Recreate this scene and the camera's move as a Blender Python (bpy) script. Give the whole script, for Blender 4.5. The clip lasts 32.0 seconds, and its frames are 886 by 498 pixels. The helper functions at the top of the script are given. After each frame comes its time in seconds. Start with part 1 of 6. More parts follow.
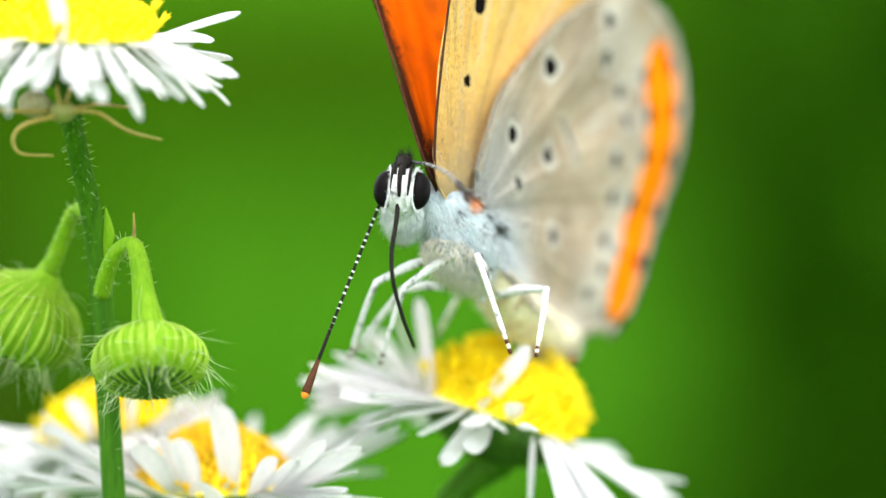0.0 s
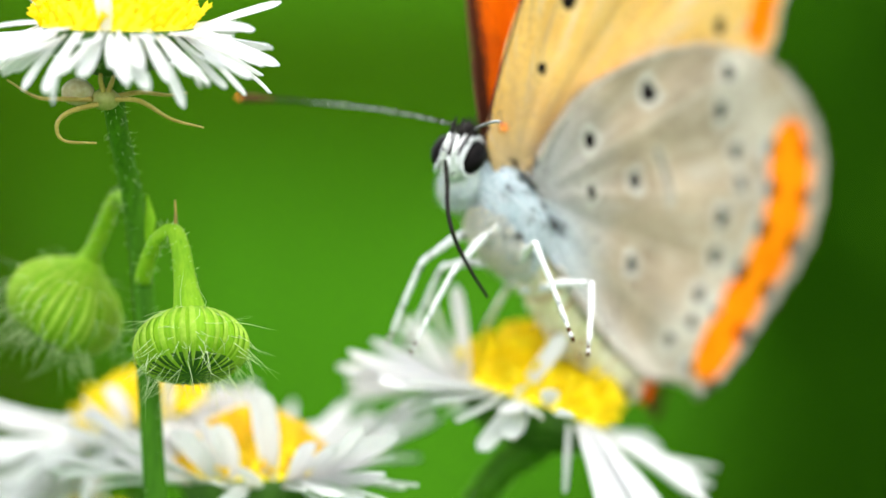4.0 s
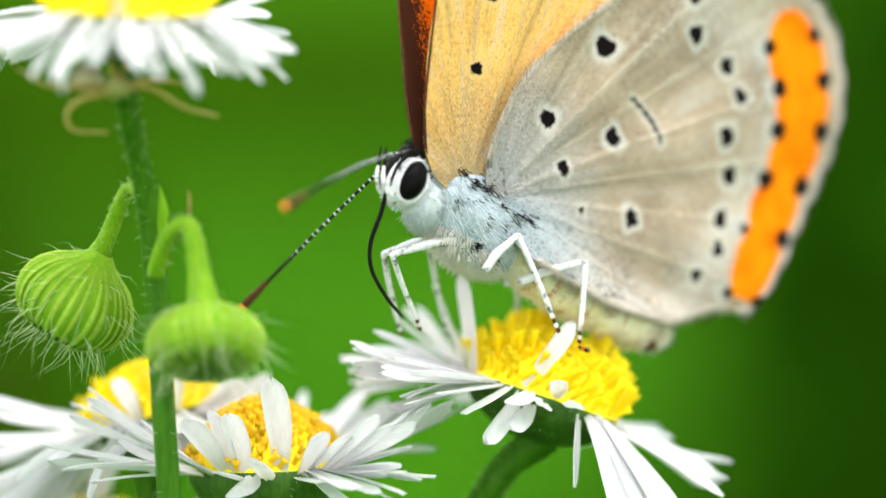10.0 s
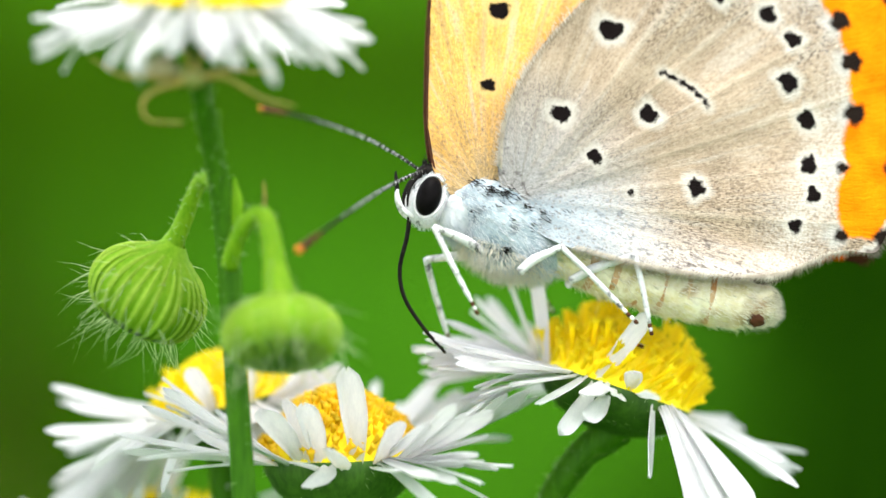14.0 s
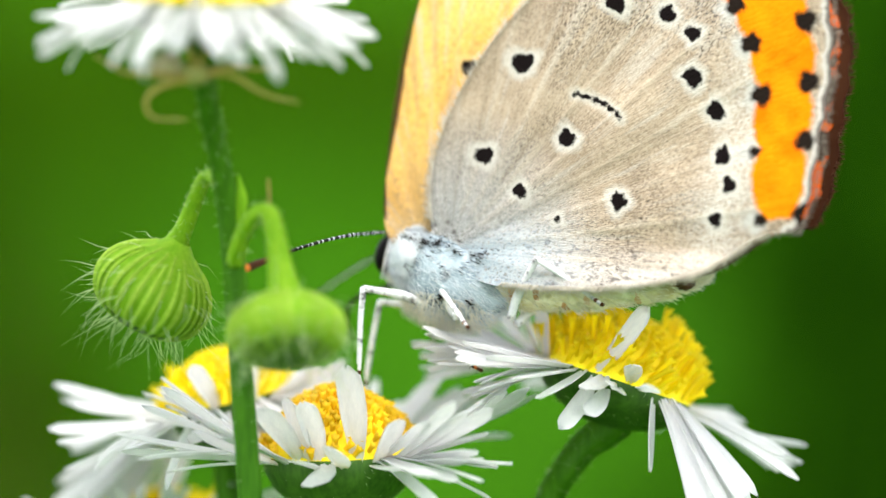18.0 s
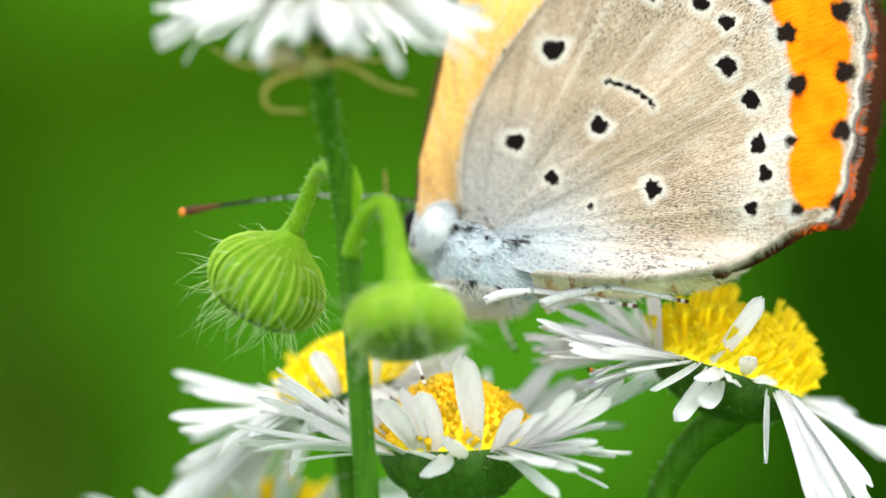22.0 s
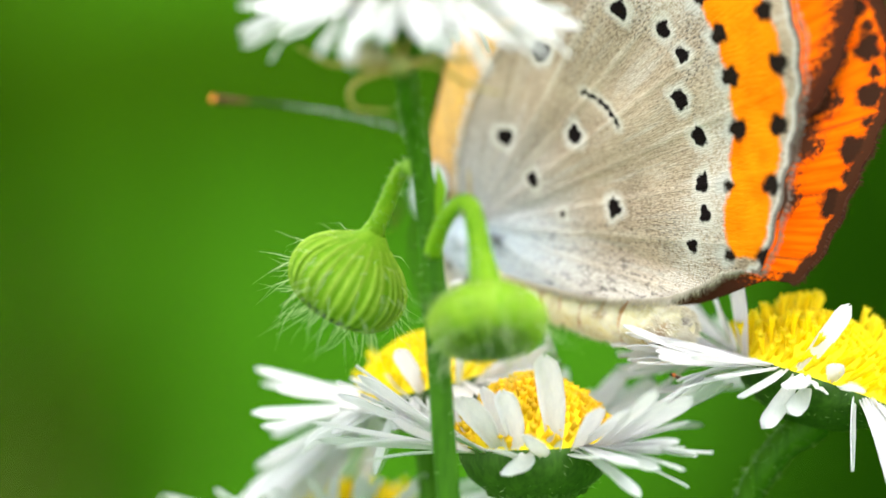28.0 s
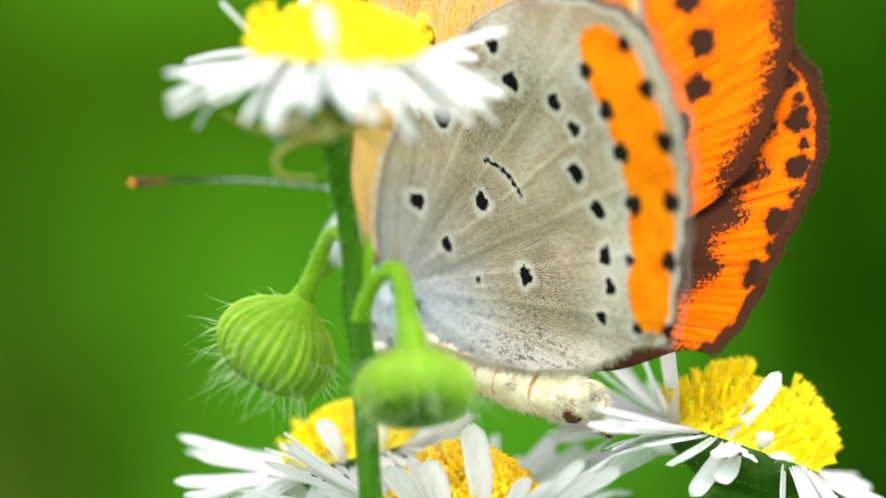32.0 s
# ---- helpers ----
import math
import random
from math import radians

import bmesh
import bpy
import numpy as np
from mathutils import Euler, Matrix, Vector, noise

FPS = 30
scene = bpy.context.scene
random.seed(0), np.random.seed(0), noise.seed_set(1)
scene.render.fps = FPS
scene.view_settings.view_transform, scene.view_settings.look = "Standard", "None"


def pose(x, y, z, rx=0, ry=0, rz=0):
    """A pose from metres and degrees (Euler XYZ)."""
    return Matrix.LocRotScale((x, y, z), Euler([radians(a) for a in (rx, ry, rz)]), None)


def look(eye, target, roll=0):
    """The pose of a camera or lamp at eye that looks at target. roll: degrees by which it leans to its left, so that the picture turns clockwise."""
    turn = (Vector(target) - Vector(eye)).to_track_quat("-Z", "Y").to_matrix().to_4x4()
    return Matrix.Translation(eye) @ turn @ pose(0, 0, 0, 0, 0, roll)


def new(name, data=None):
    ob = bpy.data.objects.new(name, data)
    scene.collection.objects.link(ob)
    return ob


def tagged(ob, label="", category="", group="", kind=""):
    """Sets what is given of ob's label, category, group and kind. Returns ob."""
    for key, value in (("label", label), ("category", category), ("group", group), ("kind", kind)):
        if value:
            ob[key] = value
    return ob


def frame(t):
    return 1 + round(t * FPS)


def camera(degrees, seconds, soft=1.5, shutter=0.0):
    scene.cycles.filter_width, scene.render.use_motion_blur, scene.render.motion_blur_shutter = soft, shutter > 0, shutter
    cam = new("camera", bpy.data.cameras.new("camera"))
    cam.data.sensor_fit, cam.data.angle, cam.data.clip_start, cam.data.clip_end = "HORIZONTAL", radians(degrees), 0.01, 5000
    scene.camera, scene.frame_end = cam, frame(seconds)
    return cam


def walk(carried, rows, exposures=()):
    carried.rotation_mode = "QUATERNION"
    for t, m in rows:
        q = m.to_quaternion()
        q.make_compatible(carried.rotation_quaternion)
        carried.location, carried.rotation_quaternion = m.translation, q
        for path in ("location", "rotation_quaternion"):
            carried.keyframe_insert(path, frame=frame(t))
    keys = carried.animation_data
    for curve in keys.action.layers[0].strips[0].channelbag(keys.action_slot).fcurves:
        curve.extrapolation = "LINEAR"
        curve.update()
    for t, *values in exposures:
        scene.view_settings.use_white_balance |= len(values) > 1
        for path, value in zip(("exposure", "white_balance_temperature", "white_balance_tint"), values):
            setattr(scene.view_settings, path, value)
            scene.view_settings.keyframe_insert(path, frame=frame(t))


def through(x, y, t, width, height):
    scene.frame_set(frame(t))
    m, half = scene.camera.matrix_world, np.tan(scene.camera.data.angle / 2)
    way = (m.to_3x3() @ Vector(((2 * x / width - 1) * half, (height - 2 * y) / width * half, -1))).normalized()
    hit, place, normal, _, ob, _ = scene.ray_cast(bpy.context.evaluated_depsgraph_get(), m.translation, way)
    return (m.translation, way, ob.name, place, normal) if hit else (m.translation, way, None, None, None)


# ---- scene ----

# ---------------------------------------------------------------- camera
# The stage: a frame at 0.6 m above the ground, tipped 6 degrees down, in which plants and path are given in millimetres.
MM = 0.001
STAGE = pose(0, 0, 0.6, -6, 0, 0)


def on_stage(x, y, z):
    return STAGE @ Vector((x * MM, y * MM, z * MM))


cam = camera(10, 32.0)
cam.data.dof.use_dof = True
cam.data.dof.focus_distance = 0.2036
cam.data.dof.aperture_fstop = 19.0
# seconds, across, forward, up (mm), roll (degrees)
PATH = [
    (0, 5.548, 0.2, 1.064, -0.323), (0.5, 5.443, 1, 1.392, -0.298), (1, 5.039, 1.8, 1.559, -0.287),
    (1.5, 4.056, 2.2, 1.485, -0.26), (2, 4.101, 2.6, 1.169, -0.228), (2.5, 4.512, 2.7, 1.219, -0.226),
    (3, 3.626, 2.8, 0.777, -0.214), (3.5, 4.025, 2.8, 0.613, -0.197), (5.5, 4.025, 0, 0.335, -0.203),
    (6, 3.675, -1.2, 0.186, -0.203), (6.5, 5.126, -2.1, 0.254, -0.221), (7, 5.404, -2.6, 0.099, -0.261),
    (7.5, 5.354, -2.9, 0.2, -0.283), (8, 4.983, -3.2, 0.283, -0.302), (8.5, 5.288, -3.45, 0.267, -0.331),
    (9, 4.975, -3.7, 0.217, -0.342), (9.5, 4.167, -3.875, 0.107, -0.355), (10, 3.396, -4.05, 0.085, -0.355),
    (10.5, 3.315, -4.225, 0.006, -0.368), (11, 2.972, -4.4, -0.014, -0.377), (11.5, 1.873, -4.525, -0.024, -0.378),
    (12, 0.938, -4.65, -0.031, -0.373), (12.5, 1.944, -4.775, -0.044, -0.368), (13, 1.598, -4.9, -0.147, -0.341),
    (13.5, 0.758, -4.917, -0.277, -0.39), (14, 0.382, -4.933, -0.315, -0.439), (14.5, 0.303, -4.95, -0.393, -0.469),
    (16.5, 0.189, -5.017, -0.383, -0.532), (17, 0.476, -5.033, -0.436, -0.605), (17.5, 0.371, -5.05, -0.497, -0.678),
    (18, 0.329, -5.067, -0.471, -0.755), (18.5, 0.07, -5.083, -0.51, -0.865), (19, -0.085, -5.1, -0.609, -0.95),
    (19.5, 0.135, -5.125, -0.614, -1.001), (20, -0.216, -5.15, -0.605, -1.032), (20.5, -0.653, -5.175, -0.654, -1.054),
    (21, -2.001, -5.2, -0.82, -1.071), (21.5, -3.011, -5.225, -0.889, -1.055), (22, -4.381, -5.25, -0.805, -1.049),
    (22.5, -5.411, -5.275, -0.736, -1.008), (23, -6.51, -5.3, -0.746, -0.938), (23.5, -6.353, -5.325, -0.804, -0.894),
    (24, -6.574, -5.35, -0.735, -0.864), (24.5, -6.772, -5.375, -0.785, -0.855), (25, -7.496, -5.4, -1.015, -0.881),
    (25.5, -8.288, -5.45, -1.096, -0.84), (27.5, -7.766, -5.65, -0.941, -0.774), (28, -7.744, -5.7, -0.758, -0.713),
    (28.5, -7.215, -5.75, -0.685, -0.666), (29, -7.181, -5.8, -0.523, -0.614), (29.5, -6.581, -5.85, -0.612, -0.561),
    (30, -5.589, -5.9, -0.297, -0.533), (30.5, -4.688, -5.95, 0.054, -0.532), (31, -4.957, -6, 0.426, -0.517),
    (31.5, -4.983, -6.05, 1.06, -0.498), (32, -4.796, -6.1, 1.92, -0.484),
]
walk(cam, [(t, STAGE @ pose(x * MM, (-210 - f) * MM, z * MM, 90, 0, 0) @ pose(0, 0, 0, 0, 0, r)) for t, x, f, z, r in PATH],
     ((0, 2.24), (3, 2.1), (9, 2.08), (13, 2.04), (17, 2.02), (22, 2.04), (25, 2.1), (29, 2.2), (32, 2.24)))

# ---------------------------------------------------------------- light
world = bpy.data.worlds.new("world")
scene.world = world
world.use_nodes = True
wn = world.node_tree
sky = wn.nodes.new("ShaderNodeTexSky")
sky.sky_type = "NISHITA"
sky.sun_disc = False
sky.sun_elevation = radians(78)
sky.sun_rotation = radians(174)
sky.air_density, sky.dust_density, sky.ozone_density = 1.0, 1.0, 1.0
haze = wn.nodes.new("ShaderNodeHueSaturation")
haze.inputs["Saturation"].default_value = 0.15
wn.links.new(sky.outputs[0], haze.inputs["Color"])
wn.links.new(haze.outputs[0], wn.nodes["Background"].inputs[0])
wn.nodes["Background"].inputs[1].default_value = 0.15
sun = new("sun", bpy.data.lights.new("sun", "SUN"))
sun.data.energy, sun.data.angle, sun.data.color = 0.8, radians(40), (1.0, 0.96, 0.9)
sun.matrix_world = look((0.1, -0.5, 2.4), (0, 0, 0.0))


# ---------------------------------------------------------------- materials
def nodes_of(name):
    m = bpy.data.materials.new(name)
    m.use_nodes = True
    t = m.node_tree
    return m, t, t.nodes["Principled BSDF"]


def node(t, kind, ins=None, **props):
    n = t.nodes.new(kind)
    for k, v in props.items():
        if k == "operation":
            n.operation = v
        elif k == "blend":
            n.data_type, n.blend_type = "RGBA", v
        elif k == "attr":
            n.attribute_name = v
        elif k == "vec":
            n.data_type = "FLOAT_VECTOR"
    for k, v in (ins or {}).items():
        if hasattr(v, "is_output"):
            t.links.new(v, n.inputs[k])
        else:
            n.inputs[k].default_value = v
    return n


def calc(t, op, a, b=0.0, clamp=False):
    n = node(t, "ShaderNodeMath", {0: a, 1: b}, operation=op)
    n.use_clamp = clamp
    return n.outputs[0]


def mix(t, f, a, b, blend="MIX"):
    n = node(t, "ShaderNodeMix", blend=blend)
    for i, v in ((0, f), (6, a), (7, b)):
        if hasattr(v, "is_output"):
            t.links.new(v, n.inputs[i])
        else:
            n.inputs[i].default_value = (*v, 1) if i and len(v) == 3 else v
    return n.outputs[2]


def ramp(t, f, lo, hi):
    return node(t, "ShaderNodeMapRange", {0: f, 1: lo, 2: hi, 3: 0.0, 4: 1.0}).outputs[0]


def noise_of(t, scale, detail=3.0, stretch=None, rough=0.55):
    """Noise in the object's own space; scale per metre."""
    c = node(t, "ShaderNodeTexCoord").outputs["Object"]
    if stretch:
        c = node(t, "ShaderNodeMapping", {0: c, 3: stretch}).outputs[0]
    return node(t, "ShaderNodeTexNoise", {"Vector": c, "Scale": scale, "Detail": detail, "Roughness": rough}).outputs[0]


def bump(t, b, h, strength, dist):
    n = node(t, "ShaderNodeBump", {"Height": h, "Strength": strength, "Distance": dist})
    t.links.new(n.outputs[0], b.inputs["Normal"])


def organic(name, dark, light, scale, stretch=None, rough=0.6, through=0.0, vary=0.15, fine=4.0, bumpy=0.4, tint=None, gloss=0.3):
    """A plant or body surface: two colours mixed by coarse and fine noise, a little different on each piece; through: light that passes."""
    m, t, b = nodes_of(name)
    f = calc(t, "ADD", calc(t, "MULTIPLY", noise_of(t, scale, 3, stretch), 0.6), calc(t, "MULTIPLY", noise_of(t, scale * fine, 3, stretch), 0.4))
    c = mix(t, ramp(t, f, 0.35, 0.65), dark, light)
    rnd = node(t, "ShaderNodeObjectInfo").outputs["Random"]
    v = calc(t, "ADD", calc(t, "MULTIPLY", rnd, 2 * vary), 1 - vary)
    c = node(t, "ShaderNodeHueSaturation", {"Value": v, "Color": c}).outputs[0]
    if tint:
        c = mix(t, ramp(t, noise_of(t, tint[1], 2), 0.55, 0.7), c, tint[0])
    t.links.new(c, b.inputs["Base Color"])
    b.inputs["Roughness"].default_value = rough
    b.inputs["Specular IOR Level"].default_value = gloss
    bump(t, b, f, bumpy, 0.00006)
    if through:
        tr = node(t, "ShaderNodeBsdfTranslucent", {"Color": c})
        ms = node(t, "ShaderNodeMixShader", {0: through, 1: b.outputs[0], 2: tr.outputs[0]})
        t.links.new(ms.outputs[0], t.nodes["Material Output"].inputs[0])
    return m


PETAL = organic("petal_white", (0.80, 0.805, 0.815), (0.90, 0.90, 0.89), 900, (1, 6, 6), 0.55, 0.6, 0.03)
FLORET = organic("floret_yellow", (0.94, 0.77, 0.006), (0.97, 0.88, 0.02), 1600, None, 0.5, 0.6, 0.12)
FLORET_OLD = organic("floret_old", (0.88, 0.55, 0.012), (0.95, 0.78, 0.03), 1200, None, 0.55, 0.45, 0.2, tint=((0.66, 0.24, 0.03), 700))
DISC = organic("disc_yellow", (0.93, 0.73, 0.006), (0.96, 0.82, 0.014), 2500, None, 0.7, 0.0, 0.0)
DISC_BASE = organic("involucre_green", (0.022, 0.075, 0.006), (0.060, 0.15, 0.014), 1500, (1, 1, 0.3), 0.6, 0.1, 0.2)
STEM = organic("stem_green", (0.028, 0.115, 0.003), (0.064, 0.19, 0.006), 900, (3, 3, 0.25), 0.6, 0.1, 0.08, gloss=0.12)
STALK = organic("stalk_green", (0.022, 0.092, 0.002), (0.052, 0.165, 0.005), 900, (3, 3, 0.25), 0.6, 0.05, 0.08, gloss=0.12)
BUD = organic("bud_green", (0.145, 0.35, 0.007), (0.26, 0.475, 0.02), 900, (3, 3, 0.4), 0.6, 0.2, 0.10, gloss=0.12)
BUD_RIB = organic("bud_rib", (0.23, 0.42, 0.022), (0.38, 0.55, 0.07), 1200, None, 0.6, 0.25, 0.12, gloss=0.12)
HAIR = organic("plant_hair", (0.55, 0.66, 0.34), (0.76, 0.82, 0.55), 500, None, 0.5, 0.4, 0.05)
BRACT = organic("bract_brown", (0.20, 0.13, 0.03), (0.45, 0.30, 0.06), 900, None, 0.6)
FUR = organic("body_fur", (0.58, 0.64, 0.67), (0.84, 0.86, 0.86), 900, None, 0.7, 0.2, 0.0)
SKIN = organic("body_scales", (0.22, 0.28, 0.32), (0.46, 0.54, 0.58), 1500, None, 0.65, 0.0, 0.0, tint=((0.16, 0.18, 0.20), 1100))
FLUFF = organic("belly_fluff", (0.78, 0.73, 0.60), (0.92, 0.89, 0.80), 900, None, 0.7, 0.3, 0.0)
DOWN = organic("abdomen_hair", (0.70, 0.64, 0.47), (0.92, 0.88, 0.76), 700, None, 0.7, 0.2, 0.0)
BELLY = organic("abdomen_scales", (0.60, 0.52, 0.24), (0.84, 0.80, 0.62), 1000, None, 0.65, 0.0, 0.0, bumpy=0.9, tint=((0.36, 0.26, 0.15), 700))
BAND = organic("ochre_scales", (0.44, 0.21, 0.07), (0.66, 0.52, 0.32), 700, None, 0.7, 0.0, 0.0)
BLACK = organic("black_scales", (0.006, 0.005, 0.005), (0.016, 0.014, 0.012), 1500, None, 0.6, gloss=0.06)
EYE = organic("eye_black", (0.002, 0.002, 0.002), (0.005, 0.004, 0.004), 6000, None, 0.35, gloss=0.03)
BROWN = organic("brown_scales", (0.04, 0.016, 0.010), (0.09, 0.036, 0.016), 1500, None, 0.6, gloss=0.05)
TIP = organic("orange_tip", (0.70, 0.16, 0.015), (0.85, 0.26, 0.02), 1500, None, 0.6)
WHITE = organic("white_scales", (0.56, 0.56, 0.58), (0.76, 0.76, 0.74), 2500, None, 0.65, 0.0, 0.0, tint=((0.08, 0.08, 0.08), 2600))
EDGE = organic("wing_fringe", (0.16, 0.13, 0.10), (0.32, 0.28, 0.23), 2500, None, 0.7)
CREAM = organic("cream_hair", (0.50, 0.44, 0.34), (0.70, 0.66, 0.56), 900, None, 0.7, 0.2, 0.0, gloss=0.05)
SPIDER = organic("spider_green", (0.24, 0.27, 0.06), (0.42, 0.40, 0.14), 1200, None, 0.45, 0.2)
SPIDER_LEG = organic("spider_leg", (0.36, 0.26, 0.05), (0.52, 0.40, 0.12), 1200, None, 0.45, 0.2)
SPIDER_BODY = organic("spider_abdomen", (0.42, 0.36, 0.18), (0.62, 0.58, 0.40), 900, None, 0.5, 0.2, tint=((0.35, 0.14, 0.07), 700))
GRASS = organic("meadow_green", (0.025, 0.103, 0.0022), (0.040, 0.142, 0.006), 0.7, None, 1.0, 0.0, 0.0, 6.0, gloss=0.0)
LEAF_DARK = organic("leaf_dark", (0.017, 0.075, 0.0004), (0.030, 0.114, 0.0009), 9, None, 0.8, 0.2, 0.0, gloss=0.03)
LEAF_SIDE = organic("leaf_olive", (0.028, 0.086, 0.0005), (0.048, 0.132, 0.0012), 9, None, 0.8, 0.2, 0.0, gloss=0.03)
STRAW = organic("dry_stalk", (0.16, 0.15, 0.045), (0.25, 0.22, 0.08), 9, None, 0.9, 0.0, 0.0, gloss=0.03)


def wing_under(name, ground, ground_dark, base_tint, halo=(0.54, 0.52, 0.47)):
    """Underside of a wing. Field a: signed distances (mm) to spot, halo and orange band; b: to vein, to the base, to the margin; c: to the dots, lunules."""
    m, t, b = nodes_of(name)
    fa = node(t, "ShaderNodeSeparateXYZ", {0: node(t, "ShaderNodeAttribute", attr="field_a").outputs["Vector"]}).outputs
    fb = node(t, "ShaderNodeSeparateXYZ", {0: node(t, "ShaderNodeAttribute", attr="field_b").outputs["Vector"]}).outputs
    fc = node(t, "ShaderNodeSeparateXYZ", {0: node(t, "ShaderNodeAttribute", attr="field_c").outputs["Vector"]}).outputs
    uv = node(t, "ShaderNodeAttribute", attr="field_d").outputs["Vector"]
    grain = node(t, "ShaderNodeTexNoise", {"Vector": node(t, "ShaderNodeMapping", {0: uv, 3: (26, 150, 1)}).outputs[0], "Scale": 1.0, "Detail": 3.0}).outputs[0]
    fleck = noise_of(t, 9000, 3, None, 0.7)
    patch = noise_of(t, 420, 3)
    edge = calc(t, "MULTIPLY", calc(t, "SUBTRACT", noise_of(t, 4200, 3, None, 0.7), 0.5), 0.42)
    c = mix(t, ramp(t, patch, 0.3, 0.7), ground_dark, ground)
    c = mix(t, calc(t, "MULTIPLY", ramp(t, fb[1], base_tint[1], 0.5), 0.85), c, base_tint[0])
    c = mix(t, calc(t, "MULTIPLY", ramp(t, grain, 0.52, 0.72), 0.35), c, (0.52, 0.46, 0.37))
    c = mix(t, calc(t, "MULTIPLY", ramp(t, grain, 0.48, 0.34), 0.45), c, (0.16, 0.125, 0.09))
    if name.startswith("hind"):
        c = mix(t, calc(t, "MULTIPLY", ramp(t, calc(t, "ADD", fc[2], calc(t, "MULTIPLY", edge, 0.8)), 0.1, 1.6), 0.7), c, (0.52, 0.50, 0.46))
        speck = calc(t, "MULTIPLY", ramp(t, noise_of(t, 6000, 2, (0.45, 1, 1)), 0.57, 0.63), ramp(t, fc[2], 0.05, 0.8))
        c = mix(t, calc(t, "MULTIPLY", speck, 0.75), c, (0.07, 0.065, 0.065))
    fold = node(t, "ShaderNodeTexNoise", {"Vector": node(t, "ShaderNodeMapping", {0: uv, 3: (2.2, 16, 1)}).outputs[0], "Scale": 1.0, "Detail": 2.0}).outputs[0]
    c = mix(t, calc(t, "MULTIPLY", ramp(t, fold, 0.54, 0.66), 0.4), c, (0.50, 0.47, 0.41))
    c = mix(t, calc(t, "MULTIPLY", ramp(t, fold, 0.46, 0.34), 0.4), c, (0.22, 0.175, 0.115))
    c = mix(t, calc(t, "MULTIPLY", ramp(t, fleck, 0.47, 0.33), 0.5), c, (0.13, 0.10, 0.075))
    c = mix(t, calc(t, "MULTIPLY", ramp(t, fleck, 0.55, 0.68), 0.35), c, (0.56, 0.50, 0.41))
    c = mix(t, calc(t, "MULTIPLY", ramp(t, fb[0], 0.12, 0.03), 0.16), c, (0.50, 0.43, 0.33))
    c = mix(t, calc(t, "MULTIPLY", ramp(t, calc(t, "ADD", fb[1], calc(t, "MULTIPLY", fleck, 6.0)), 6.0, 4.5), calc(t, "MULTIPLY", ramp(t, fleck, 0.60, 0.64), 0.85)), c, (0.05, 0.045, 0.045))
    dash = node(t, "ShaderNodeTexNoise", {"Vector": node(t, "ShaderNodeMapping", {0: uv, 3: (22, 120, 1)}).outputs[0], "Scale": 2.2, "Detail": 2.0}).outputs[0]
    c = mix(t, calc(t, "MULTIPLY", ramp(t, dash, 0.53, 0.58), calc(t, "MULTIPLY", ramp(t, noise_of(t, 260, 2), 0.42, 0.62), 0.95 if name.startswith("hind") else 0.3)), c, (0.06, 0.045, 0.035))
    c = mix(t, calc(t, "MULTIPLY", ramp(t, calc(t, "ADD", fb[0], calc(t, "MULTIPLY", edge, 0.25)), 0.22, 0.0), calc(t, "MULTIPLY", ramp(t, noise_of(t, 330, 2), 0.36, 0.62), 0.3 if name.startswith("hind") else 0.1)), c, (0.58, 0.49, 0.37))
    c = mix(t, calc(t, "MULTIPLY", ramp(t, fb[1], 6.0, 3.0), calc(t, "MULTIPLY", ramp(t, dash, 0.50, 0.56), 0.75)), c, (0.09, 0.09, 0.095))
    if name.startswith("hind"):
        # blue-grey scales spread from the root over the lower part of the wing
        way = node(t, "ShaderNodeSeparateXYZ", {0: uv}).outputs[1]
        blue = calc(t, "MULTIPLY", ramp(t, calc(t, "ADD", fb[1], calc(t, "MULTIPLY", edge, 3.0)), 6.8, 1.5), ramp(t, way, 0.75, 0.1))
        c = mix(t, calc(t, "MULTIPLY", calc(t, "MULTIPLY", blue, ramp(t, fleck, 0.34, 0.5)), 0.85), c, (0.37, 0.455, 0.505))
    j = lambda f, w: ramp(t, calc(t, "ADD", f, edge), w, -w)
    if name.startswith("hind"):
        frost = calc(t, "MULTIPLY", ramp(t, calc(t, "ADD", fb[2], calc(t, "MULTIPLY", edge, 3.0)), 5.0, 3.3), ramp(t, fleck, 0.36, 0.56))
        c = mix(t, calc(t, "MULTIPLY", calc(t, "MULTIPLY", frost, ramp(t, fb[2], 1.2, 2.4)), 0.55), c, (0.58, 0.55, 0.50))
    c = mix(t, j(fc[1], 0.2), c, (0.44, 0.42, 0.38))
    band = calc(t, "MULTIPLY", j(fa[2], 0.10), 1.0)
    orange = mix(t, ramp(t, noise_of(t, 700, 3), 0.35, 0.65), (0.78, 0.150, 0.002), (0.84, 0.235, 0.004))
    c = mix(t, band, c, orange)
    c = mix(t, j(fa[1], 0.2), c, halo)
    c = mix(t, ramp(t, calc(t, "ADD", fb[2], edge), 0.40, 0.24), c, (0.47, 0.44, 0.39))
    c = mix(t, calc(t, "MULTIPLY", ramp(t, calc(t, "ADD", fb[2], edge), 0.22, 0.12), 0.8), c, (0.07, 0.05, 0.04))
    c = mix(t, j(fc[0], 0.10), c, (0.014, 0.010, 0.008))
    c = mix(t, j(fa[0], 0.05), c, (0.008, 0.006, 0.006))
    t.links.new(c, b.inputs["Base Color"])
    b.inputs["Roughness"].default_value = 0.75
    b.inputs["Specular IOR Level"].default_value = 0.0
    h = calc(t, "ADD", grain, calc(t, "MULTIPLY", fleck, 0.6))
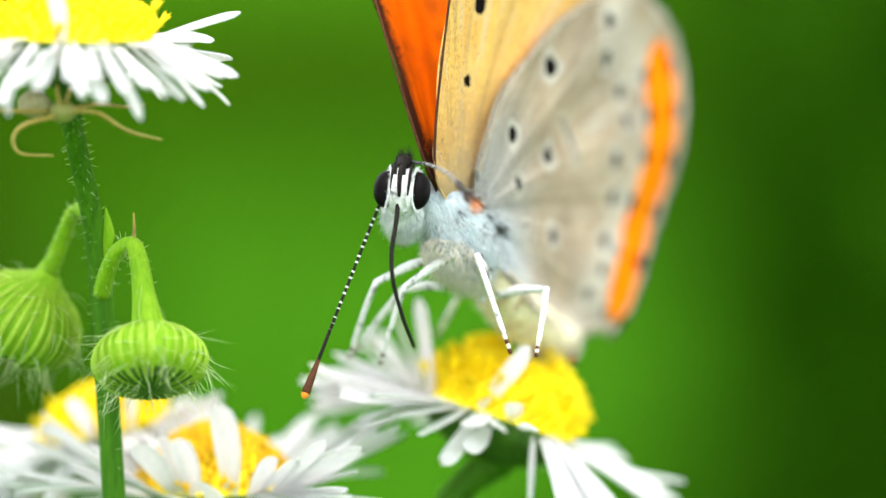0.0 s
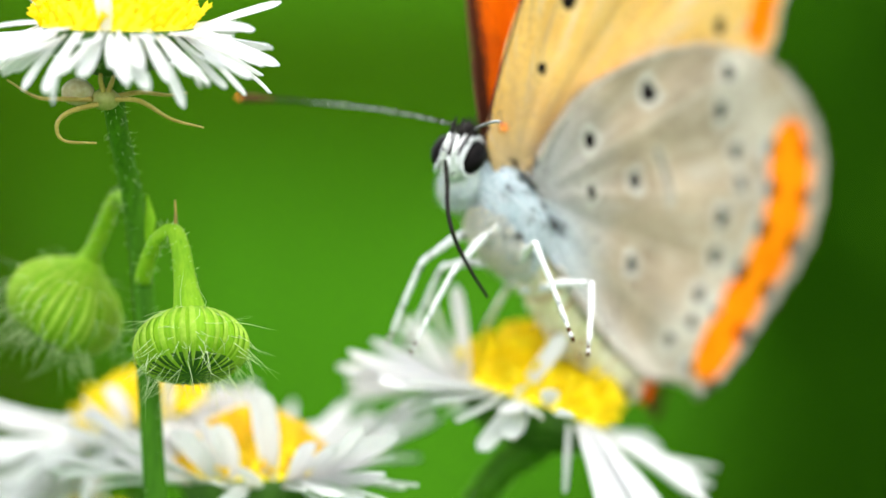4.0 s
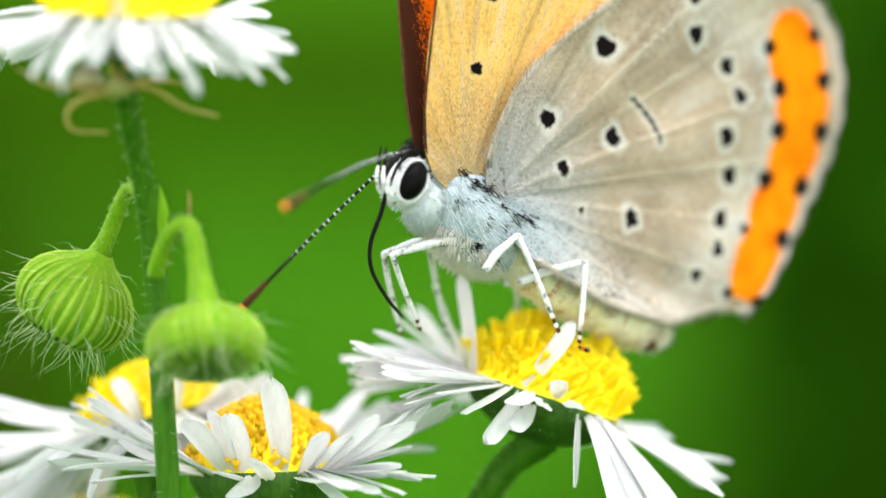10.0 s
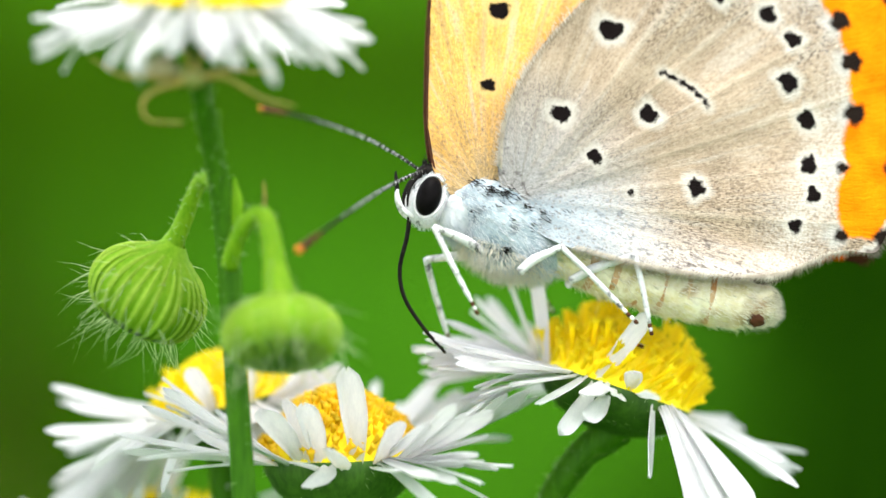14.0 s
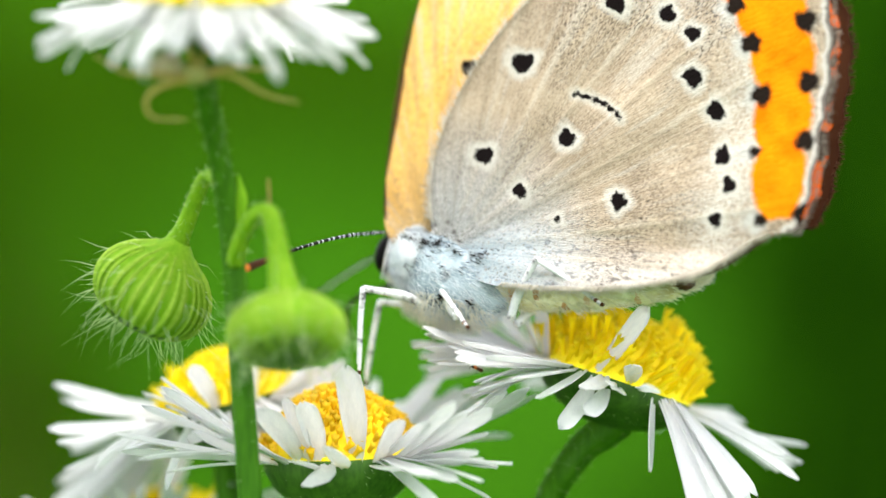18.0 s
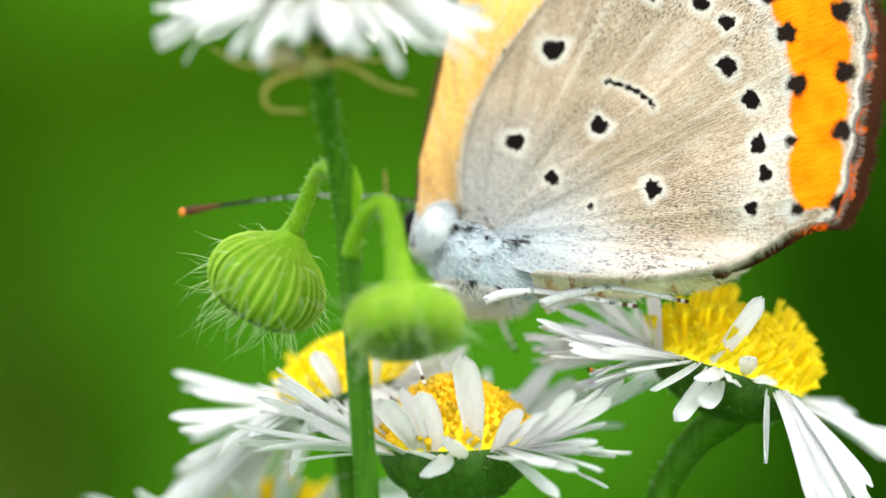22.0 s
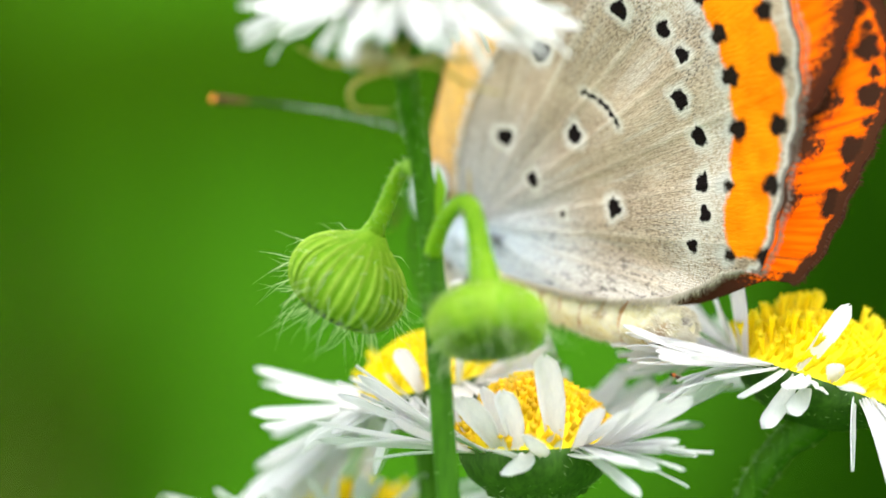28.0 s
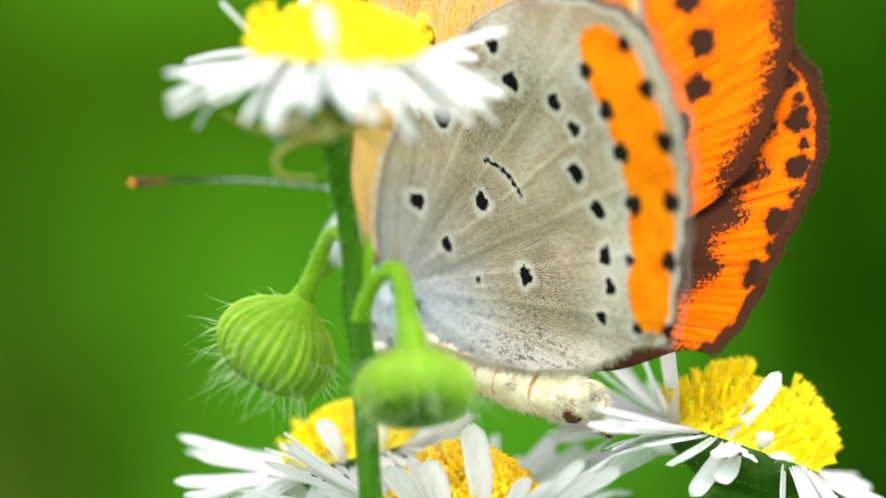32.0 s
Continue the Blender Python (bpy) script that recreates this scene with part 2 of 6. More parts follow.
    bump(t, b, h, 0.9, 0.00006)
    return m


def wing_upper(name, orange_a, orange_b, dark):
    """Upper side: glowing orange with dark margin, spots and streaks between the veins."""
    m, t, b = nodes_of(name)
    fa = node(t, "ShaderNodeSeparateXYZ", {0: node(t, "ShaderNodeAttribute", attr="field_e").outputs["Vector"]}).outputs
    fb = node(t, "ShaderNodeSeparateXYZ", {0: node(t, "ShaderNodeAttribute", attr="field_b").outputs["Vector"]}).outputs
    uv = node(t, "ShaderNodeAttribute", attr="field_d").outputs["Vector"]
    grain = node(t, "ShaderNodeTexNoise", {"Vector": node(t, "ShaderNodeMapping", {0: uv, 3: (4, 60, 1)}).outputs[0], "Scale": 1.0, "Detail": 4.0}).outputs[0]
    edge = calc(t, "MULTIPLY", calc(t, "SUBTRACT", noise_of(t, 2600, 4, None, 0.75), 0.5), 1.5)
    c = mix(t, ramp(t, grain, 0.35, 0.65), orange_a, orange_b)
    c = mix(t, calc(t, "MULTIPLY", ramp(t, fb[0], 0.09, 0.02), 0.6), c, dark)
    scales = calc(t, "MULTIPLY", calc(t, "SUBTRACT", noise_of(t, 7000, 2, None, 0.8), 0.5), 2.6)
    c = mix(t, ramp(t, calc(t, "ADD", fa[1], calc(t, "ADD", calc(t, "MULTIPLY", calc(t, "SUBTRACT", grain, 0.5), 1.6), calc(t, "ADD", edge, scales))), 0.30, -0.30), c, dark)
    smoke = calc(t, "MULTIPLY", ramp(t, noise_of(t, 330, 3), 0.52, 0.66), ramp(t, calc(t, "ADD", noise_of(t, 7000, 2, None, 0.8), calc(t, "MULTIPLY", grain, 0.4)), 0.66, 0.78))
    c = mix(t, calc(t, "MULTIPLY", smoke, calc(t, "MULTIPLY", ramp(t, fb[2], 1.5, 4.0), 0.85)), c, dark)
    c = mix(t, ramp(t, calc(t, "ADD", fa[0], calc(t, "MULTIPLY", edge, 0.5)), 0.12, -0.12), c, (0.03, 0.014, 0.008))
    c = mix(t, ramp(t, calc(t, "ADD", fb[2], calc(t, "MULTIPLY", edge, 0.4)), 0.62, 0.45), c, dark)
    t.links.new(c, b.inputs["Base Color"])
    b.inputs["Roughness"].default_value = 0.7
    b.inputs["Specular IOR Level"].default_value = 0.0
    bump(t, b, grain, 0.5, 0.00003)
    return m


HIND_UNDER = wing_under("hindwing_underside", (0.46, 0.36, 0.255), (0.325, 0.25, 0.172), ((0.50, 0.54, 0.555), 6.0), (0.52, 0.49, 0.43))
FORE_UNDER = wing_under("forewing_underside", (0.86, 0.51, 0.125), (0.80, 0.425, 0.075), ((0.70, 0.52, 0.26), 2.6), (0.66, 0.44, 0.17))
HIND_UPPER = wing_upper("hindwing_upperside", (0.72, 0.085, 0.001), (0.80, 0.155, 0.002), (0.045, 0.018, 0.009))
FORE_UPPER = wing_upper("forewing_upperside", (0.58, 0.080, 0.001), (0.68, 0.145, 0.002), (0.045, 0.016, 0.008))


# ---------------------------------------------------------------- building helpers (lengths in mm)
def mesh_of(name, verts, faces, mats, smooth=True, index=None):
    me = bpy.data.meshes.new(name)
    v = np.asarray(verts, dtype=float) * MM
    me.from_pydata(v.tolist(), [], faces)
    for m in mats if isinstance(mats, (list, tuple)) else [mats]:
        me.materials.append(m)
    if index is not None:
        me.polygons.foreach_set("material_index", index)
    me.polygons.foreach_set("use_smooth", [smooth] * len(me.polygons))
    me.update()
    return me


def part(name, me, parent, label="", m=None):
    ob = new(name, me)
    ob.parent = parent
    if m is not None:
        ob.matrix_local = m
    return tagged(ob, label)


def mm_pose(x, y, z, rx=0, ry=0, rz=0):
    return pose(x * MM, y * MM, z * MM, rx, ry, rz)


def spline(points, n):
    """n points along a smooth curve through the given ones."""
    p = np.asarray(points, float)
    k = len(p)
    p = np.vstack([2 * p[0] - p[1], p, 2 * p[-1] - p[-2]])
    out = []
    for s in np.linspace(0, k - 1 - 1e-9, n):
        i, u = int(s), s - int(s)
        a, b, c, d = p[i], p[i + 1], p[i + 2], p[i + 3]
        out.append(0.5 * (2 * b + (c - a) * u + (2 * a - 5 * b + 4 * c - d) * u * u + (3 * b - a - 3 * c + d) * u ** 3))
    return np.array(out)


def tube(points, radii, n=24, sides=10, ribs=0.0, flat=1.0):
    """A round rod along a smooth curve with radii that change along it, closed at both ends; ribs: depth of lengthwise ridges."""
    p = spline(points, n)
    r = np.interp(np.linspace(0, 1, n), np.linspace(0, 1, len(radii)), radii)
    v, f = [], []
    up = np.array([0.31, 0.2, 0.93])
    d0 = p[1] - p[0]
    a = np.cross(d0, up)
    a /= np.linalg.norm(a)
    for i in range(n):
        d = p[min(i + 1, n - 1)] - p[max(i - 1, 0)]
        d /= np.linalg.norm(d) + 1e-12
        a = a - d * (a @ d)
        a /= np.linalg.norm(a) + 1e-12
        b = np.cross(d, a)
        for s in range(sides):
            w = 2 * math.pi * s / sides
            q = r[i] * (1 + ribs * math.cos(w * 5))
            v.append(p[i] + q * (math.cos(w) * a + flat * math.sin(w) * b))
    for i in range(n - 1):
        for s in range(sides):
            f.append((i * sides + s, i * sides + (s + 1) % sides, (i + 1) * sides + (s + 1) % sides, (i + 1) * sides + s))
    v += [p[0], p[-1]]
    e = len(v) - 2
    for s in range(sides):
        f.append((e, (s + 1) % sides, s))
        f.append((e + 1, (n - 1) * sides + s, (n - 1) * sides + (s + 1) % sides))
    return v, f


def blob(center, radii, rings=14, sides=20, wave=0.0, seed=0.0, turn=None):
    """A rounded body with a slightly uneven skin."""
    v, f = [], []
    for i in range(rings + 1):
        a = math.pi * i / rings
        for s in range(sides):
            w = 2 * math.pi * s / sides
            q = Vector((math.sin(a) * math.cos(w), math.sin(a) * math.sin(w), math.cos(a)))
            k = 1 + wave * noise.noise(q * 2.3 + Vector((seed, 0, 0)))
            q = Vector((q.x * radii[0] * k, q.y * radii[1] * k, q.z * radii[2] * k))
            if turn is not None:
                q = turn @ q
            v.append((q.x + center[0], q.y + center[1], q.z + center[2]))
    for i in range(rings):
        for s in range(sides):
            f.append((i * sides + s, (i + 1) * sides + s, (i + 1) * sides + (s + 1) % sides, i * sides + (s + 1) % sides))
    return v, f


def joined(*shapes):
    v, f = [], []
    for a, b in shapes:
        k = len(v)
        v += [tuple(p) for p in a]
        f += [tuple(i + k for i in q) for q in b]
    return v, f


def hairs(roots, length, width, rnd, droop=0.0, bend=0.5):
    """Fine tapered hairs: each root is a point and the way it grows; three-sided, in two joints."""
    v, f = [], []
    for p, d in roots:
        p, d = Vector(p), Vector(d).normalized()
        l = length * rnd.uniform(0.5, 1.2)
        side = d.cross(Vector((rnd.uniform(-1, 1), rnd.uniform(-1, 1), rnd.uniform(-1, 1)))).normalized()
        third = d.cross(side)
        bendv = side * rnd.uniform(-bend, bend) * l + Vector((0, 0, -droop * l))
        k = len(v)
        for j, (u, w) in enumerate(((0, 1.0), (0.5, 0.75))):
            c = p + d * l * u + bendv * u * u
            for s in range(3):
                a = 2.094 * s
                v.append(c + (side * math.cos(a) + third * math.sin(a)) * width * w)
        v.append(p + d * l + bendv)
        for s in range(3):
            n = (s + 1) % 3
            f.append((k + s, k + n, k + 3 + n, k + 3 + s))
            f.append((k + 3 + s, k + 3 + n, k + 6))
    return [tuple(q) for q in v], f


# ---------------------------------------------------------------- ground and distance
def ground():
    v, f, n, half = [], [], 60, 300.0
    for i in range(n + 1):
        for j in range(n + 1):
            x, y = (i / n * 2 - 1), (j / n * 2 - 1)
            x, y = half * x * abs(x), half * y * abs(y)
            v.append((x / MM, y / MM, 40 * noise.noise(Vector((x * 0.4, y * 0.4, 0)))))
    for i in range(n):
        for j in range(n):
            f.append((i * (n + 1) + j, (i + 1) * (n + 1) + j, (i + 1) * (n + 1) + j + 1, i * (n + 1) + j + 1))
    ob = new("ground", mesh_of("ground", v, f, GRASS))
    tagged(ob, "open green summer meadow, far out of focus", "ground", kind="structure")


def foliage(name, label, mat, shrubs, leaves, box, height, size, seed):
    """Shrubs that stand on the ground: thin branching stems and loose clumps of folded leaves (metres)."""
    rnd = random.Random(seed)
    shapes = []
    v, f = [], []
    for _ in range(shrubs):
        x, y = rnd.uniform(*box[0]), rnd.uniform(*box[1])
        h = height * rnd.uniform(0.75, 1.15)
        tips = []
        for _ in range(5):
            top = (x + rnd.gauss(0, 0.045), y + rnd.gauss(0, 0.06), h * rnd.uniform(0.55, 1.0))
            mid = ((x + top[0]) / 2 + rnd.gauss(0, 0.015), (y + top[1]) / 2, top[2] * 0.5)
            shapes.append(tube([tuple(q / MM for q in p) for p in ((x, y, 0), mid, top)], (5, 4, 2), 6, 5))
            tips.append((mid, top))
        for _ in range(leaves):
            mid, top = rnd.choice(tips)
            u = rnd.uniform(-0.1, 1.1)
            c = Vector(mid).lerp(Vector(top), u) + Vector((rnd.gauss(0, 0.035), rnd.gauss(0, 0.05), rnd.gauss(0, 0.04)))
            l, w = size * rnd.uniform(0.6, 1.3), size * rnd.uniform(0.16, 0.3)
            m = Matrix.Translation(c) @ Euler((rnd.uniform(-0.6, 0.6), rnd.uniform(-0.6, 0.6), rnd.uniform(0, 6.28))).to_matrix().to_4x4()
            k = len(v)
            for q in ((0, 0, -l / 2), (-w, 0.2 * w, -l * 0.1), (0, -0.2 * w, 0), (w, 0.2 * w, -l * 0.1), (-0.7 * w, 0.3 * w, l * 0.25), (0.7 * w, 0.3 * w, l * 0.25), (0, 0.6 * w, l / 2)):
                p = m @ Vector(q)
                v.append((p.x / MM, p.y / MM, p.z / MM))
            f += [(k, k + 2, k + 1), (k, k + 3, k + 2), (k + 1, k + 2, k + 4), (k + 2, k + 3, k + 5), (k + 2, k + 5, k + 6), (k + 2, k + 6, k + 4)]
    tagged(new(name, mesh_of(name, *joined((v, f), *shapes), mat)), label, "foliage", kind="stuff")


def grass(name, label, mat, count, box, low, high, width, seed, lean=0.25):
    """Curved tapered blades that grow from the ground (metres)."""
    rnd = random.Random(seed)
    v, f = [], []
    for _ in range(count):
        x, y = (rnd.gauss((q[0] + q[1]) / 2, (q[1] - q[0]) / 4) for q in box)
        h, a, b = rnd.uniform(low, high), rnd.uniform(0, 6.283), rnd.uniform(-lean, lean)
        ca, sa = math.cos(a), math.sin(a)
        k = len(v)
        for u, w in ((0, 1.0), (0.4, 0.85), (0.75, 0.5)):
            o = b * h * u * u
            for sgn in (-1, 1):
                v.append(((x + ca * sgn * w * width - sa * o) / MM, (y + sa * sgn * w * width + ca * o) / MM, (h * u - 0.02) / MM))
        v.append(((x - sa * b * h) / MM, (y + ca * b * h) / MM, h / MM))
        f += [(k, k + 1, k + 3, k + 2), (k + 2, k + 3, k + 5, k + 4), (k + 4, k + 5, k + 6)]
    tagged(new(name, mesh_of(name, v, f, mat)), label, "grass", kind="stuff")


# ---------------------------------------------------------------- fleabane
def petal_mesh(name, length, width, curl, twist, notch, seed):
    """A strap-shaped ray petal along +x with a rounded tip, a keel along its middle and its own thickness."""
    rnd = random.Random(seed)
    rows, cols, v, f = 12, 5, [], []
    side = rnd.uniform(-0.12, 0.12)
    for layer in (0, 1):
        for i in range(rows + 1):
            u = i / rows
            w = width * (0.34 + 0.66 * min(1, u * 1.9) ** 0.8) * (1 if u < 0.8 else math.sqrt(max(0.02, 1 - ((u - 0.8) / 0.2) ** 2)))
            z = curl * length * u * u
            tw = twist * u
            for j in range(cols):
                s = j / (cols - 1) * 2 - 1
                y = s * w / 2
                lift = 0.10 * width * (abs(s) - 0.35 * math.cos(s * math.pi * 2)) - (0.05 if layer else 0)
                x = length * u - notch * width * (1 - abs(s)) * (u > 0.99)
                v.append((x, y * math.cos(tw) - lift * math.sin(tw) + side * length * u * u, z + y * math.sin(tw) + lift * math.cos(tw)))
    n = (rows + 1) * cols
    for layer in (0, 1):
        for i in range(rows):
            for j in range(cols - 1):
                a = layer * n + i * cols + j
                q = (a, a + cols, a + cols + 1, a + 1)
                f.append(q if layer else q[::-1])
    for i in range(rows):
        for j in (0, cols - 1):
            a = i * cols + j
            q = (a, a + cols, n + a + cols, n + a)
            f.append(q if j else q[::-1])
    for j in range(cols - 1):
        a = rows * cols + j
        f.append((a, a + 1, n + a + 1, n + a))
    return mesh_of(name, v, f, PETAL)


PETALS = [petal_mesh("petal", 5.2, w, c, tw, nt, i) for i, (w, c, tw, nt) in enumerate((
    (0.62, -0.10, 0.2, 0.2), (0.72, 0.06, -0.3, 0.0), (0.56, -0.18, 0.5, 0.3), (0.80, 0.0, 0.1, 0.25), (0.66, 0.12, -0.6, 0.0), (0.5, -0.05, 0.9, 0.1)))]


def floret_mesh(name, h, r, lobes, mat):
    """A tubular disc floret along +z, flared at its mouth into five small lobes round a stamen tip."""
    v, f = [], []
    prof = ((0, 0.62), (0.55 * h, 0.7), (0.8 * h, 1.0))
    for z, k in prof:
        for s in range(5):
            a = 1.2566 * s
            v.append((r * k * math.cos(a), r * k * math.sin(a), z))
    for s in range(5):
        a = 1.2566 * s + 0.628
        v.append((r * lobes * math.cos(a), r * lobes * math.sin(a), h))
    v.append((0, 0, h * 0.9))
    for i in range(2):
        for s in range(5):
            f.append((i * 5 + s, i * 5 + (s + 1) % 5, i * 5 + 5 + (s + 1) % 5, i * 5 + 5 + s))
    for s in range(5):
        f.append((10 + s, 10 + (s + 1) % 5, 15 + s))
        f.append((10 + (s + 1) % 5, 20, 15 + s))
        f.append((10 + s, 15 + s, 20))
    return mesh_of(name, v, f, mat)


FLORETS = [floret_mesh("disc_floret", 0.6, 0.165, 1.2, FLORET), floret_mesh("disc_floret", 0.85, 0.16, 1.3, FLORET), floret_mesh("disc_floret", 1.45, 0.145, 1.3, FLORET)]
FLORETS_OLD = [floret_mesh("disc_floret", 0.5, 0.16, 1.25, FLORET_OLD), floret_mesh("disc_floret", 0.62, 0.17, 1.1, FLORET_OLD)]


def scale_mesh(name, l, w, mat):
    v, f = [], []
    for i in range(5):
        u = i / 4
        k = w * (0.8 + 0.3 * math.sin(u * 2.6)) * (1 - u ** 3)
        for s in (-1, 0, 1):
            v.append((u * l, s * k / 2, (0.10 if s == 0 else 0.0) + 0.04 * math.sin(u * 3)))
    for i in range(4):
        for s in range(2):
            a = i * 3 + s
            f.append((a, a + 3, a + 4, a + 1))
    return mesh_of(name, v, f, mat)


def flower_head(root, center, azimuth_frame, disc_r, dome, petals, florets, old, seed, cup=1.0, count=170, standing=0, wide=0.95):
    """One head in the root's space: green cup with its scales, domed disc with every floret, ray petals (azimuth, elevation, length factor, mesh)."""
    rnd = random.Random(seed)
    m = azimuth_frame
    r = disc_r
    prof = [(0.25, -2.3 * cup), (0.55, -1.9 * cup), (0.85, -1.2 * cup), (0.98, -0.5 * cup), (0.97, 0.0), (0.8, dome * 0.45), (0.5, dome * 0.82), (0.2, dome * 0.98), (0.001, dome)]
    sides, v, f = 28, [], []
    for k, z in prof:
        for s in range(sides):
            a = 2 * math.pi * s / sides
            v.append((r * k * math.cos(a), r * k * math.sin(a), z))
    for i in range(len(prof) - 1):
        for s in range(sides):
            f.append((i * sides + s, i * sides + (s + 1) % sides, (i + 1) * sides + (s + 1) % sides, (i + 1) * sides + s))
    idx = [0 if i < 4 else 1 for i in range(len(prof) - 1) for s in range(sides)]
    head = part("flower_head", mesh_of("flower_head", v, f, [DISC_BASE, DISC], index=idx), root, "domed yellow disc in a green cup", m)
    # scales of the cup
    sc = scale_mesh("cup_scale", 2.1 * cup, 0.5, DISC_BASE)
    for k in range(26):
        a = 360 * k / 26 + rnd.uniform(-3, 3)
        part("cup_scale", sc, head, m=pose(0, 0, 0, 0, 0, a) @ mm_pose(r * 0.62, 0, -1.85 * cup, 0, -(62 + rnd.uniform(-6, 6)), 0))
    roots = []
    for _ in range(150):
        a, u = rnd.uniform(0, 6.283), rnd.uniform(0, 1)
        q, z = r * (0.6 + 0.38 * u), (-1.9 + 1.6 * u) * cup
        roots.append(((q * math.cos(a), q * math.sin(a), z), (math.cos(a), math.sin(a), rnd.uniform(-0.2, 0.6))))
    part("cup_hairs", mesh_of("cup_hairs", *hairs(roots, 0.4, 0.012, rnd, 0, 0.6), HAIR), head, "short pale bristles")
    # disc florets on a spiral
    for k in range(count):
        u = (k + 0.5) / count
        q = r * 0.97 * math.sqrt(u)
        a = k * 2.39996
        z = dome * (1 - (q / r) ** 2.2)
        tilt = 52 * (q / r) ** 1.6 + rnd.uniform(-7, 7)
        if old:
            me = old[rnd.random() < 0.4]
        else:
            me = florets[0 if u < 0.5 else (1 if rnd.random() < 0.8 else 2)]
            if standing and u > 0.1 and math.sin(a) > -0.35 and rnd.random() < 0.34:
                me, tilt = florets[2], tilt * 0.7
            elif standing and u > 0.62 and (math.sin(a) > 0.05 or math.cos(a) > 0.75) and rnd.random() < standing:
                me, tilt = florets[2], tilt * 0.45
        part("disc_floret", me, head, m=mm_pose(q * math.cos(a), q * math.sin(a), z - 0.12, 0, 0, math.degrees(a)) @ pose(0, 0, 0, 0, tilt, rnd.uniform(0, 70)))
    # ray petals
    for az, el, ln, k, *yaw in petals:
        s = Matrix.Diagonal((ln, wide * (0.75 + 0.4 * rnd.random()), 1, 1))
        b = r * 0.93
        part("petal", PETALS[k], head, m=pose(0, 0, 0, 0, 0, az) @ mm_pose(b, 0, rnd.uniform(-0.35, 0.05), rnd.uniform(-25, 25), -el, (yaw[0] if yaw else 0) + rnd.uniform(-5, 5)) @ pose(0, 0, 0, yaw[1] if yaw else 0, 0, 0) @ s)
    return head


def ring(rnd, a0, a1, count, el, spread, ln, kinds=(0, 1, 2, 3, 4, 5)):
    return [(a0 + (a1 - a0) * (i + rnd.uniform(0.1, 0.9)) / count, el + rnd.uniform(-spread, spread), ln * rnd.uniform(0.85, 1.12), rnd.choice(kinds)) for i in range(count)]


def stem_hairs(points, radius, count, rnd, length):
    p = spline(points, 60)
    roots = []
    for _ in range(count):
        i = rnd.randrange(1, 59)
        d = Vector(p[i + 1] - p[i - 1]).normalized()
        o = d.cross(Vector((rnd.uniform(-1, 1), rnd.uniform(-1, 1), rnd.uniform(-1, 1)))).normalized()
        roots.append((Vector(p[i]) + o * radius * 0.95, o + d * rnd.uniform(-0.3, 0.5)))
    return hairs(roots, length, 0.008, rnd, 0.0, 0.4)


def plant(label, foot):
    """The Empty of a plant, at its foot on the ground, in the stage's directions."""
    e = new("fleabane", None)
    g = on_stage(*foot)
    e.matrix_world = Matrix.Translation((g.x, g.y, 0.0)) @ STAGE.to_quaternion().to_matrix().to_4x4()
    off = e.matrix_world.inverted() @ STAGE
    return tagged(e, label, "flower", "fleabane flowers"), off


def moved(off, pts):
    """Stage millimetres to the plant's own millimetres."""
    return [tuple((off @ (Vector(p) * MM)) / MM) for p in pts]


def to_ground(off, p):
    """The foot of a stem below a stage point, in the plant's own space."""
    a = STAGE @ (Vector(p) * MM)
    out = []
    for z in (0.42, 0.2, 0.0):
        q = STAGE.inverted() @ Vector((a.x + (a.z - z) * 0.02, a.y + (a.z - z) * 0.03, z))
        out.append(tuple((off @ q) / MM))
    return out


def stem_part(root, off, pts, radii, rnd, hair=120, ribs=0.06, mat=STEM):
    own = moved(off, pts)
    full = own + to_ground(off, pts[-1])
    n = len(own)
    v1 = tube(own, radii, 40, 14, ribs)
    low = tube([own[-1], *full[n:]], [radii[-1], radii[-1] * 1.6, radii[-1] * 2.0], 20, 10, ribs)
    s = part("stem", mesh_of("stem", *joined(v1, low), mat), root, "ribbed green stalk with fine hairs")
    if hair:
        part("stem_hairs", mesh_of("stem_hairs", *stem_hairs(own, np.mean(radii), hair, rnd, 0.3), HAIR), s)
    return s


def head_frame(off, center, axis):
    """The frame of a head: z along its axis, x as near to the stage's x as can be."""
    z = (off.to_3x3() @ Vector(axis)).normalized()
    x = off.to_3x3() @ Vector((1, 0, 0))
    x = (x - z * x.dot(z)).normalized()
    y = z.cross(x)
    c = off @ (Vector(center) * MM)
    return Matrix(((x.x, y.x, z.x, c.x), (x.y, y.y, z.y, c.y), (x.z, y.z, z.z, c.z), (0, 0, 0, 1)))


